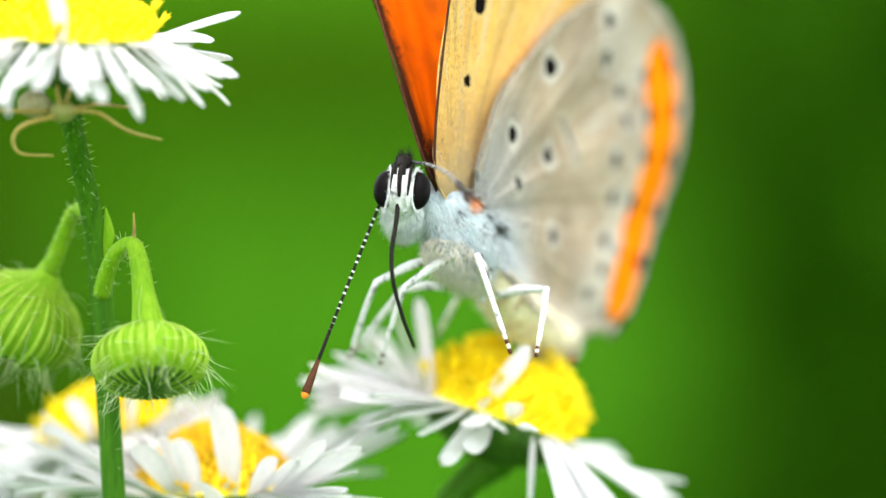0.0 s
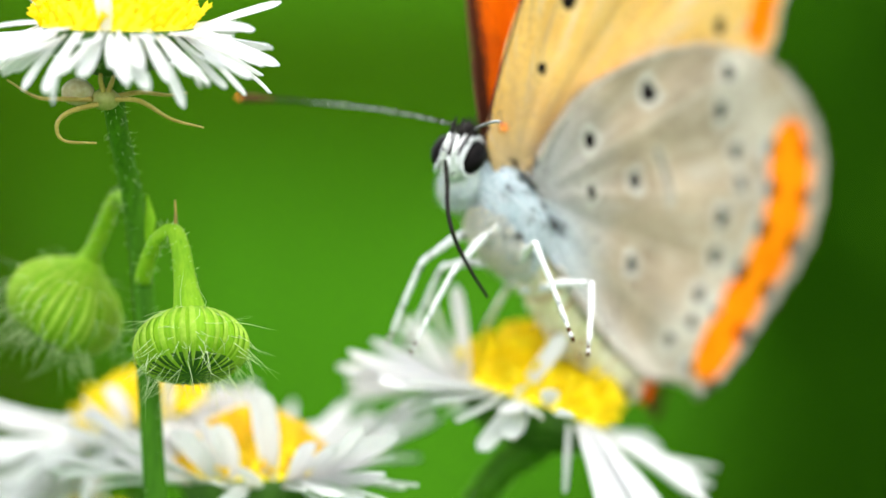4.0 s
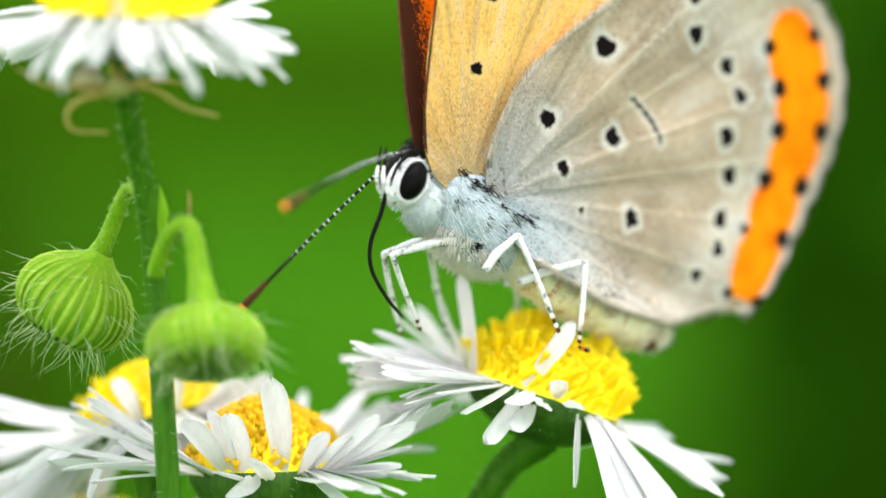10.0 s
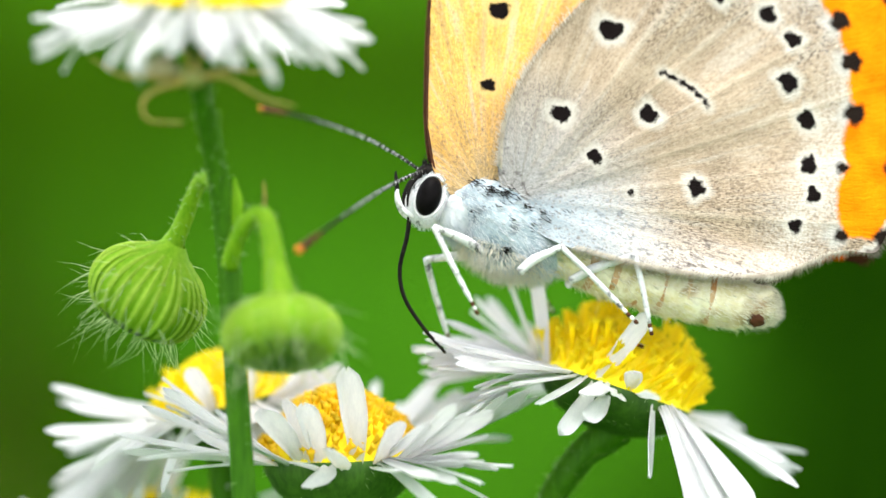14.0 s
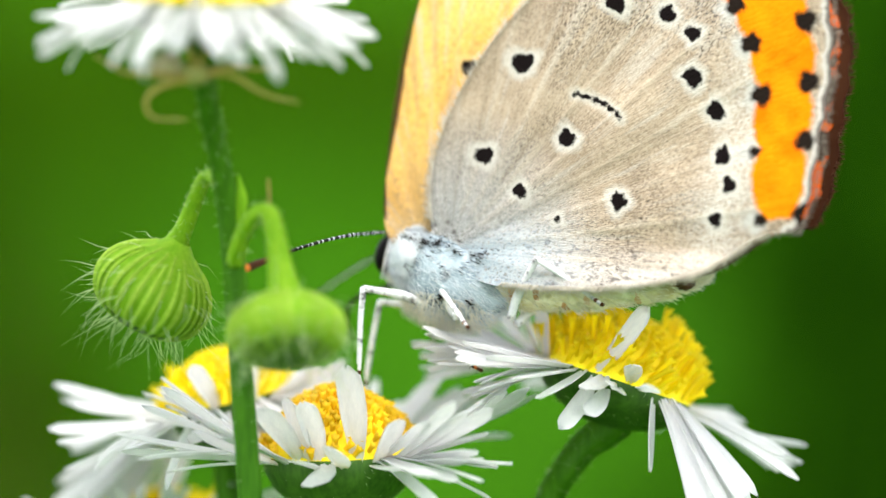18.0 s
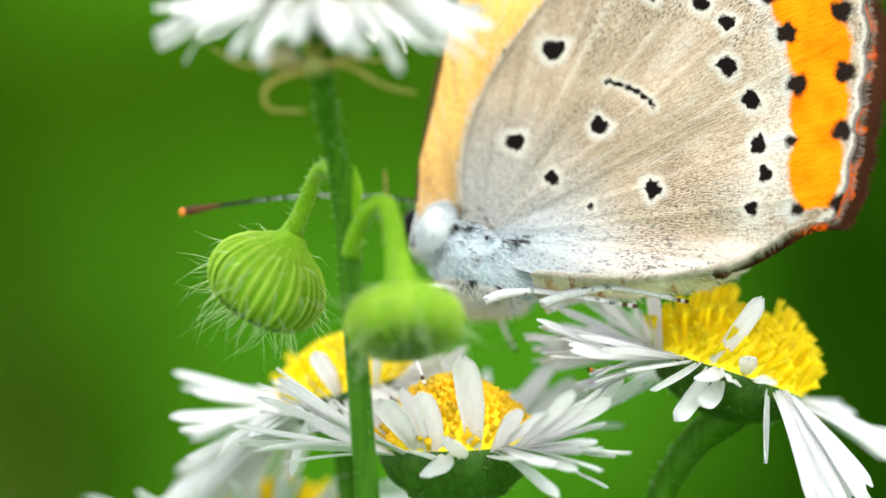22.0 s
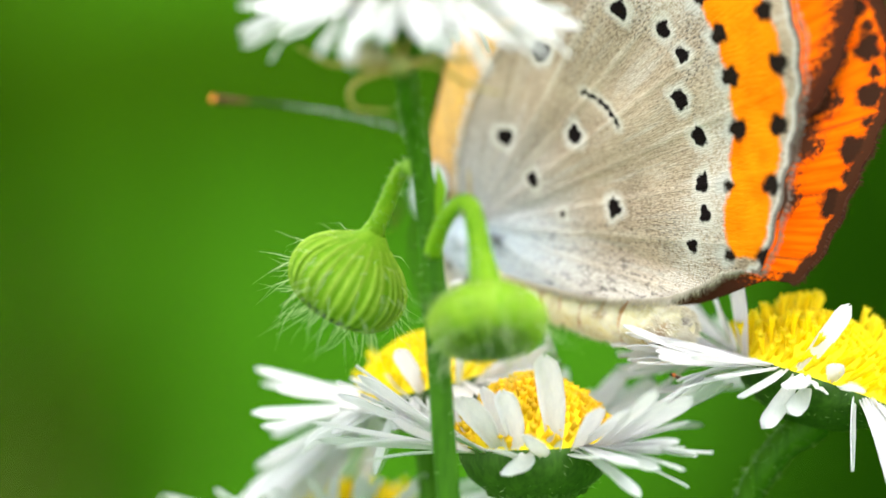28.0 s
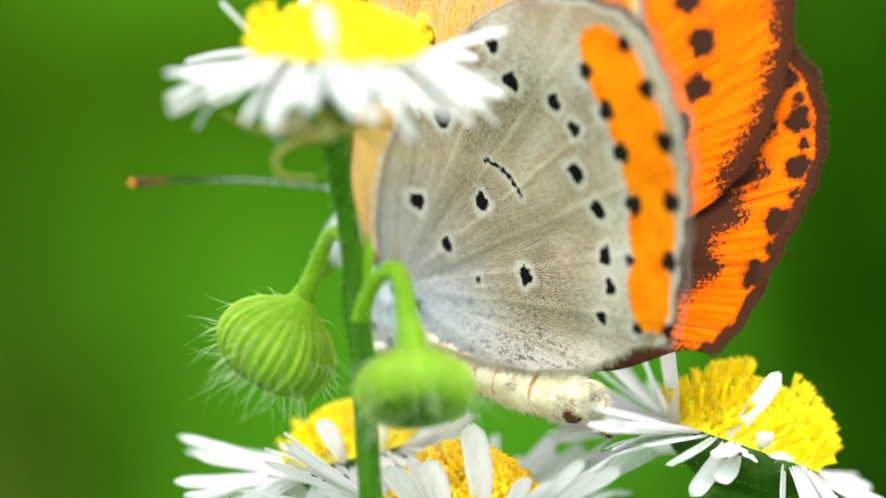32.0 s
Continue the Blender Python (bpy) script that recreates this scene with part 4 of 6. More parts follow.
    for s_ in range(n):
        a, b = rings * n + s_, rings * n + (s_ + 1) % n
        f.append((a, b, N + b, N + a))
        idx.append(0 if side > 0 else 1)
    if fore:
        v = [(x - base[0], y, z - base[1]) for x, y, z in v]
    me = mesh_of(name, v, f, mats, True, idx)
    two = lambda *q: np.tile(np.stack(q, 1), (2, 1)).astype(np.float32).ravel()
    for nm, q in (("field_a", (spot, halo, band)), ("field_b", (vein, rr, margin)), ("field_c", (dots, lun, warm)), ("field_d", (rr * 0.1, th, rr * 0)), ("field_e", (up_spot, up_dark, margin))):
        me.attributes.new(nm, "FLOAT_VECTOR", "POINT").data.foreach_set("vector", two(*q))
    o = np.array(base) if fore else np.zeros(2)
    return me, edge[sel] - o, hubp - o


def fringe(name, edge, hubp, side, mat, rnd):
    roots = []
    for i in range(len(edge) - 1):
        for _ in range(5):
            u = rnd.random()
            p = edge[i] * (1 - u) + edge[i + 1] * u
            d = p - hubp
            roots.append(((p[0], rnd.uniform(-0.05, 0.05) + side * 0.02, p[1]), (d[0] + rnd.uniform(-2, 2), rnd.uniform(-0.6, 0.6), d[1] + rnd.uniform(-2, 2))))
    return mesh_of(name, *hairs(roots, 0.34, 0.02, rnd, 0, 0.25), mat)


def margin_hairs(points, side, length, width, count, mat, rnd):
    """Soft hairs along a stretch of the hindwing's edge."""
    p = spline([(x, 0, z) for x, z in points], 120)
    roots = []
    for _ in range(count):
        i = rnd.randrange(1, 119)
        x, z = p[i][0], p[i][2]
        d = p[i + 1] - p[i - 1]
        n = Vector((-d[2], 0, d[0])).normalized()
        y = -max(side, 0) * 0.32 * min(max(0.7 - z, 0), 3) * min(max((x + 1) / 3, 0), 1)
        roots.append(((x - n.x * 0.15, y - side * 0.05, z - n.z * 0.15), n * 0.7 + Vector((d[0], 0, d[2])).normalized() * rnd.uniform(0.2, 1.0) + Vector((0, rnd.uniform(-0.3, 0.3), 0))))
    return mesh_of("margin_hairs", *hairs(roots, length, width, rnd, 0, 0.4), mat)


def fur_roots(shape, rnd, count, away, lay):
    v, f = shape
    c = Vector(away)
    out = []
    for _ in range(count):
        q = rnd.choice(f)
        a, b = rnd.random(), rnd.random()
        p = (Vector(v[q[0]]) * (1 - a) + Vector(v[q[1]]) * a) * (1 - b) + (Vector(v[q[3]]) * (1 - a) + Vector(v[q[2]]) * a) * b
        n = (p - c).normalized()
        out.append((p, n * 0.6 + Vector(lay) + Vector((rnd.uniform(-0.3, 0.3), rnd.uniform(-0.3, 0.3), rnd.uniform(-0.3, 0.3)))))
    return out


LEGS = {}
REACH = {"front": (2.5, 3.9), "middle": (1.85, 4.35), "hind": (2.75, 3.3)}
NECK = (-3.4, 0, -1.4)


def shift(shape):
    """The shape with the neck at its origin."""
    return [(x - NECK[0], y - NECK[1], z - NECK[2]) for x, y, z in shape[0]], shape[1]


def thigh_mesh(l, r):
    return mesh_of("leg", *tube([(0, 0, 0.1), (0.12, 0, -0.35 * l), (0.05, 0, -0.75 * l), (0, 0, -l)], (r * 1.2, r * 1.35, r, r * 0.85), 16, 9), WHITE)


def shin_mesh(l, r):
    """Shin and jointed, dark-banded foot along -z."""
    v, f = tube([(0, 0, 0.05), (0.05, 0, -0.3 * l), (0.03, 0, -0.74 * l), (0, 0, -0.78 * l)], (r * 0.85, r * 0.8, r * 0.7, r * 0.6), 16, 9)
    idx, shapes = [0] * len(f), [(v, f)]
    z, n = -0.76 * l, 5
    for k in range(n):
        d = 0.24 * l / n
        q = tube([(0, 0, z), (0.01, 0, z - d / 2), (0, 0, z - d)], (r * 0.5, r * 0.62, r * 0.46), 5, 8)
        shapes.append(q)
        idx += [1 if k in (2, 4) else 0] * len(q[1])
        z -= d
    return mesh_of("shin", *joined(*shapes), [WHITE, BROWN], index=idx)


def butterfly():
    e = new("butterfly", None)
    tagged(e, "copper butterfly, beige black-spotted underwings, orange upper sides, on a flower", "butterfly")
    rnd = random.Random(61)
    # body
    thorax = joined(blob((-1.0, 0, -1.55), (2.75, 1.25, 1.72), 18, 26, 0.10, 3.0, Euler((0, 0.25, 0)).to_matrix()))
    th = part("thorax", mesh_of("thorax", *thorax, SKIN), e, "blue-grey furry thorax")
    part("thorax_fur", mesh_of("thorax_fur", *hairs(fur_roots(thorax, rnd, 5200, (-1.0, 0, -1.55), (1.0, 0, -0.35)), 0.46, 0.012, rnd, 0.08, 0.5), FUR), th, "dense pale hairs")
    ab = tube([(0.9, 0, -1.75), (2.6, 0, -2.05), (4.8, 0, -2.25), (7.2, 0, -2.25), (9.0, 0, -2.05), (10.1, 0, -1.8), (10.45, 0, -1.7)], (0.9, 1.02, 1.04, 1.02, 0.98, 0.78, 0.34), 46, 22)
    abv = [(x, y * (1 + 0.05 * math.sin(x * 6.5)), -2.1 + (z + 2.1) * (1 + 0.055 * math.sin(x * 6.5) + 0.04 * math.sin(x * 2.3 + 3 * y))) for x, y, z in ab[0]]
    abv = [(x - 0.9, y, z + 1.75) for x, y, z in abv]
    a = a_body = part("abdomen", mesh_of("abdomen", abv, ab[1], BELLY), e, "cream abdomen with faint rings", mm_pose(0.9, 0, -1.75))
    part("abdomen_fur", mesh_of("abdomen_fur", *hairs(fur_roots((abv[:-2], ab[1][:-44]), rnd, 3300, (4.1, 0, -0.35), (1.2, 0, -0.15)), 0.34, 0.018, rnd, 0.14, 0.9), DOWN), a, "short cream hairs")
    for k in range(6):
        x = 1.6 + 1.0 * k
        r = 1.03 - 0.005 * k
        z = float(np.interp(x + 0.14, (1.7, 3.9, 6.3, 8.1), (-0.30, -0.50, -0.50, -0.30)))
        part("abdomen_band", mesh_of("abdomen_band", *tube([(x, 0, z), (x + 0.2, 0, z), (x + 0.42, 0, z)], (r * 0.97, r * 1.01, r * 0.98), 5, 22), BAND), a, "ochre band between the rings")
    part("abdomen_tip", mesh_of("abdomen_tip", *joined(blob((8.75, -0.4, -0.85), (0.42, 0.4, 0.3), 10, 12, 0.3), blob((9.3, -0.2, 0.12), (0.32, 0.36, 0.22), 10, 12, 0.3, 2.0)), BROWN), a, "brown tip")
    low = blob((-0.8, 0, -2.75), (1.9, 1.0, 0.75), 14, 20, 0.1, 5.0)
    part("belly_fluff", mesh_of("belly_fluff", *hairs(fur_roots(low, rnd, 2600, (-0.8, 0, -2.2), (0.3, 0, -0.5)), 0.5, 0.013, rnd, 0.12, 0.5), FLUFF), th, "cream hairs between the legs")
    # head
    hd = blob((-4.55, 0, -1.55), (0.95, 0.64, 1.12), 16, 22, 0.06)
    hd = shift(hd)
    head = part("head", mesh_of("head", *hd, WHITE), e, "white head with black stripes", mm_pose(*NECK))
    part("head_fur", mesh_of("head_fur", *hairs(fur_roots(hd, rnd, 420, (-1.1, 0, -0.1), (0.1, 0, -0.5)), 0.20, 0.012, rnd, 0, 0.4), FUR), head)
    part("collar_fur", mesh_of("collar_fur", *hairs(fur_roots(shift(blob((-3.1, 0, -1.65), (0.92, 0.86, 1.12), 14, 20)), rnd, 2200, (0.3, 0, -0.3), (0.7, 0, -0.25)), 0.42, 0.013, rnd, 0.1, 0.4), FUR), head)
    part("brow", mesh_of("brow", *shift(tube([(-5.32, 0, -2.2), (-5.5, 0, -1.7), (-5.44, 0, -1.1), (-5.2, 0, -0.65)], (0.06, 0.12, 0.15, 0.14), 14, 8)), BLACK), head, "dark stripe down the face")
    part("crown", mesh_of("crown", *shift(tube([(-5.25, 0, -0.8), (-5.0, 0, -0.42), (-4.5, 0, -0.28), (-3.9, 0, -0.35)], (0.2, 0.32, 0.34, 0.2), 16, 12)), BLACK), head, "black tuft between the feelers")
    tuft = [((rnd.uniform(-5.2, -3.9) - NECK[0], rnd.uniform(-0.28, 0.28), rnd.uniform(-0.35, -0.1) - NECK[2]), (rnd.uniform(-0.6, 0.3), rnd.uniform(-0.5, 0.5), 1)) for _ in range(240)]
    part("crown_hairs", mesh_of("crown_hairs", *hairs(tuft, 0.38, 0.016, rnd, 0, 0.4), BLACK), head, "black hairs on the crown")
    for s in (-1, 1):
        part("face_stripe", mesh_of("face_stripe", *shift(tube([(-5.3, s * 0.34, -2.1), (-5.42, s * 0.36, -1.6), (-5.38, s * 0.36, -1.1), (-5.15, s * 0.38, -0.6)], (0.03, 0.06, 0.07, 0.08), 14, 8)), BLACK), head, "thin dark stripe beside the eye")
        part("eye", mesh_of("eye", *shift(blob((-4.62, s * 0.66, -1.48), (0.50, 0.50, 0.82), 18, 24)), EYE), head, "large glossy black eye")
        part("eye_ring", mesh_of("eye_ring", *shift(tube([(-4.60 + 0.56 * math.cos(a), s * (0.62 + 0.20 * math.cos(a)), -1.48 + 0.90 * math.sin(a)) for a in np.linspace(0.9, 7.0, 16)], [0.055] * 16, 50, 8)), WHITE), head, "white rim of scales")
        rim = [((-4.60 + 0.58 * math.cos(a) - NECK[0], s * (0.60 + 0.20 * math.cos(a)), -1.48 + 0.92 * math.sin(a) - NECK[2]), (0.7 * math.cos(a) + rnd.uniform(-0.4, 0.4), s * (0.5 + rnd.uniform(-0.3, 0.3)), math.sin(a) + rnd.uniform(-0.4, 0.4))) for a in (rnd.uniform(0, 6.283) for _ in range(180))]
        part("eye_lashes", mesh_of("eye_lashes", *hairs(rim, 0.2, 0.014, rnd, 0, 0.4), FUR), head, "white hairs round the eye")
        part("palp", mesh_of("palp", *shift(tube([(-4.9, s * 0.24, -2.4), (-5.4, s * 0.22, -2.25), (-5.75, s * 0.20, -1.85), (-5.92, s * 0.18, -1.4)], (0.12, 0.11, 0.09, 0.05), 18, 10)), WHITE), head, "white palp")
        part("palp_tip", mesh_of("palp_tip", *shift(tube([(-5.88, s * 0.18, -1.5), (-6.02, s * 0.17, -1.15), (-6.16, s * 0.16, -0.8)], (0.08, 0.07, 0.03), 10, 8)), BLACK), head, "black palp tip")
    part("collar", mesh_of("collar", *shift(blob((-3.1, 0, -1.65), (0.92, 0.86, 1.12), 14, 20, 0.1)), FUR), head, "white furry collar")
    # tufts of black scales at the wing roots and between the legs
    for x, z, r, n in ((-2.9, -0.5, 0.30, 24), (-2.2, -0.55, 0.42, 44), (-1.5, -0.5, 0.40, 40), (-0.6, -0.75, 0.25, 12), (0.3, -0.8, 0.40, 34), (0.9, -0.65, 0.36, 26), (-2.0, -1.3, 0.3, 5), (-1.2, -1.6, 0.35, 6), (-0.2, -1.5, 0.35, 6), (-2.7, -1.7, 0.3, 6), (-0.9, -2.75, 0.2, 26), (0.3, -2.7, 0.16, 20)):
        roots = []
        for _ in range(n):
            px, pz = x + rnd.gauss(0, r * 0.5), z + rnd.gauss(0, r * 0.4)
            k = 1 - ((px + 1.0) / 2.85) ** 2 - ((pz + 1.55) / 1.85) ** 2
            roots.append(((px, -max(1.36 * math.sqrt(max(k, 0.02)), 1.05 if pz > -0.95 else 0.0), pz), (0.8, -0.35, -0.3 + rnd.uniform(-0.4, 0.4))))
        part("dark_tuft", mesh_of("dark_tuft", *hairs(roots, 0.3, 0.022, rnd, 0, 0.5), BLACK), th, "tuft of black scales")
    # wings
    wings = {}
    for s, nm in ((-1, "left"), (1, "right")):
        w = new(nm + "_wings", None)
        w.parent = e
        w.matrix_local = mm_pose(0, s * 0.8, 0, -s * 8, 0, 0)
        wings[nm] = w
        me, ed, hb = wing_mesh("hindwing", HIND_EDGE, (5.6, 6.2), HIND_SPOTS, (-1.0, -0.6), (-7, 3, 14, 25, 36, 47, 58, 70, 84), [HIND_UNDER, HIND_UPPER], -s, False, 5)
        hw = part("hindwing", me, w, "grey-beige hindwing with white-ringed black spots and an orange band", mm_pose(0, s * 0.14, 0))
        part("fringe", fringe("fringe", ed, hb, -s, EDGE if s < 0 else BROWN, rnd), hw)
        if s < 0:
            part("margin_hairs", margin_hairs(HIND_EDGE[1:7], -s, 0.5, 0.012, 900, CREAM, rnd), hw, "cream hairs along the front edge")
            part("margin_hairs", margin_hairs(HIND_EDGE[15:22], -s, 0.55, 0.014, 1300, CREAM, rnd), hw, "pale hairs along the inner edge")
        me, ed, hb = wing_mesh("forewing", FORE_EDGE, (-2.2, 9.5), FORE_SPOTS, (-2.2, -1.0), (62, 72, 82, 92, 101, 110, 117), [FORE_UNDER, FORE_UPPER], -s, True, 6)
        fw = part("forewing", me, w, "orange forewing with black spots", mm_pose(-2.2, -s * 0.24, -1.0))
        wings[nm + "_fore"] = fw
        part("fringe", fringe("fringe", ed, hb, -s, BROWN, rnd), fw)
        cos = tube([(-2.6, -s * 0.15, -1.2), (-4.3, -s * 0.15, -0.7), (-5.4, -s * 0.15, 1.1), (-6.2, -s * 0.15, 3.3), (-7.0, -s * 0.15, 5.9), (-7.7, -s * 0.15, 9.0), (-7.8, -s * 0.15, 12.5)], (0.08, 0.07, 0.06, 0.055, 0.05, 0.045, 0.04), 40, 8)
        cos = ([(x + 2.2, y, z + 1.0) for x, y, z in cos[0]], cos[1])
        part("leading_edge", mesh_of("leading_edge", *cos, BROWN), fw, "dark leading edge")
    # feelers: along +x of their own space, banded black and white, club with an orange tip
    feelers = {}
    for s, nm in ((-1, "left"), (1, "right")):
        pts = [(0, 0, 0), (2.0, 0, 0.28), (4.2, 0, 0.42), (6.4, 0, 0.34), (8.4, 0, 0.14), (9.7, 0, -0.04), (10.1, 0, -0.1)]
        p = spline(pts, 100)
        t = part("feeler", mesh_of("feeler", *tube(pts[:5] + [pts[5]], (0.070, 0.064, 0.060, 0.064, 0.08, 0.10), 60, 10), BLACK), e, "black feeler ringed with white", mm_pose(-5.05, s * 0.3, -0.4))
        for k in range(27):
            i = 3 + int(k * 2.45)
            a, b = p[i], p[i + 1]
            b = a + (b - a) / np.linalg.norm(b - a) * 0.075
            part("ring", mesh_of("ring", *tube([a, (a + b) / 2, b], (0.064, 0.071, 0.064), 3, 9), WHITE), t)
        part("club", mesh_of("club", *tube([tuple(p[68]), tuple(p[78]), tuple(p[88]), tuple(p[97])], (0.09, 0.16, 0.19, 0.16), 20, 12), BROWN), t, "dark club")
        part("club_tip", mesh_of("club_tip", *blob(tuple(p[97]), (0.22, 0.16, 0.16), 10, 12), TIP), t, "orange tip")
        feelers[nm] = t
    # tongue: along -z of its own space
    tongue = part("tongue", mesh_of("tongue", *tube([(0, 0, 0.3), (-0.35, 0, -0.6), (-0.95, 0, -1.8), (-1.05, 0, -3.0), (-0.6, 0, -4.4), (0, 0, -5.6)], (0.10, 0.095, 0.09, 0.085, 0.08, 0.06), 44, 10), BLACK), e, "thin dark tongue", mm_pose(-4.95, 0, -2.5))
    # legs
    hips = {"front": (-1.7, 0.6, -3.0), "middle": (-0.04, 1.1, -3.35), "hind": (2.1, 0.45, -2.9)}
    for s in (-1, 1):
        for nm, (x, y, z) in hips.items():
            lg = part("leg", thigh_mesh(REACH[nm][0], 0.15), e, "white leg with a dark banded foot", mm_pose(x, s * y, z))
            sh = part("shin", shin_mesh(REACH[nm][1], 0.15), lg, m=mm_pose(0, 0, -REACH[nm][0]))
            LEGS[(s, nm)] = (lg, sh, Vector((x, s * y, z)))
    return e, wings, feelers, tongue, head, a_body


ground()
foliage("shaded_shrubs", "dark green leafy shrubs in shade, far out of focus", LEAF_DARK, 34, 150, ((0.13, 0.75), (0.95, 1.6)), 0.72, 0.07, 72)
foliage("side_shrubs", "olive green leafy shrubs at the side of the clearing, out of focus", LEAF_SIDE, 34, 150, ((-0.75, -0.138), (1.0, 1.7)), 0.72, 0.07, 74)
grass("tall_grass", "band of taller darker grass across the meadow", LEAF_SIDE, 8000, ((-3.6, 3.6), (6.2, 8.8)), 0.16, 0.32, 0.007, 77, 0.2)
grass("meadow_grass", "short green meadow grass all around, out of focus", GRASS, 16000, ((-4.5, 4.5), (-3.0, 7.0)), 0.06, 0.18, 0.004, 78, 0.6)
grass("dry_grass", "dry olive-brown grass stalks out of focus", STRAW, 34, ((-0.086, -0.062), (0.42, 0.52)), 0.46, 0.58, 0.002, 73, 0.06)
PLANTS = {}
PLANTS["landing_flower"] = landing_flower()
PLANTS["low_flower"] = low_flower()
PLANTS["back_flower"] = back_flower()
near_flower()
PLANTS["bud_stalk"] = bud_stalk()
SPIDER_THING = spider()
FLY = small_fly()
BUTTERFLY, WINGS, FEELERS, TONGUE, HEAD, ABDOMEN = butterfly()


# ---------------------------------------------------------------- what moves
def aim(base, way, lead, lean):
    """A pose at base (mm) whose axis lead points along way, its second axis leaning towards lean."""
    w = Vector(way).normalized()
    n = Vector(lean) - w * Vector(lean).dot(w)
    n = n.normalized()
    k = w.cross(n)
    if lead == "x":
        x, y, z = w, n.cross(w), n
    else:
        z, x = -w, n
        y = z.cross(x)
    b = Vector(base) * MM
    return Matrix(((x.x, y.x, z.x, b.x), (x.y, y.y, z.y, b.y), (x.z, y.z, z.z, b.z), (0, 0, 0, 1)))


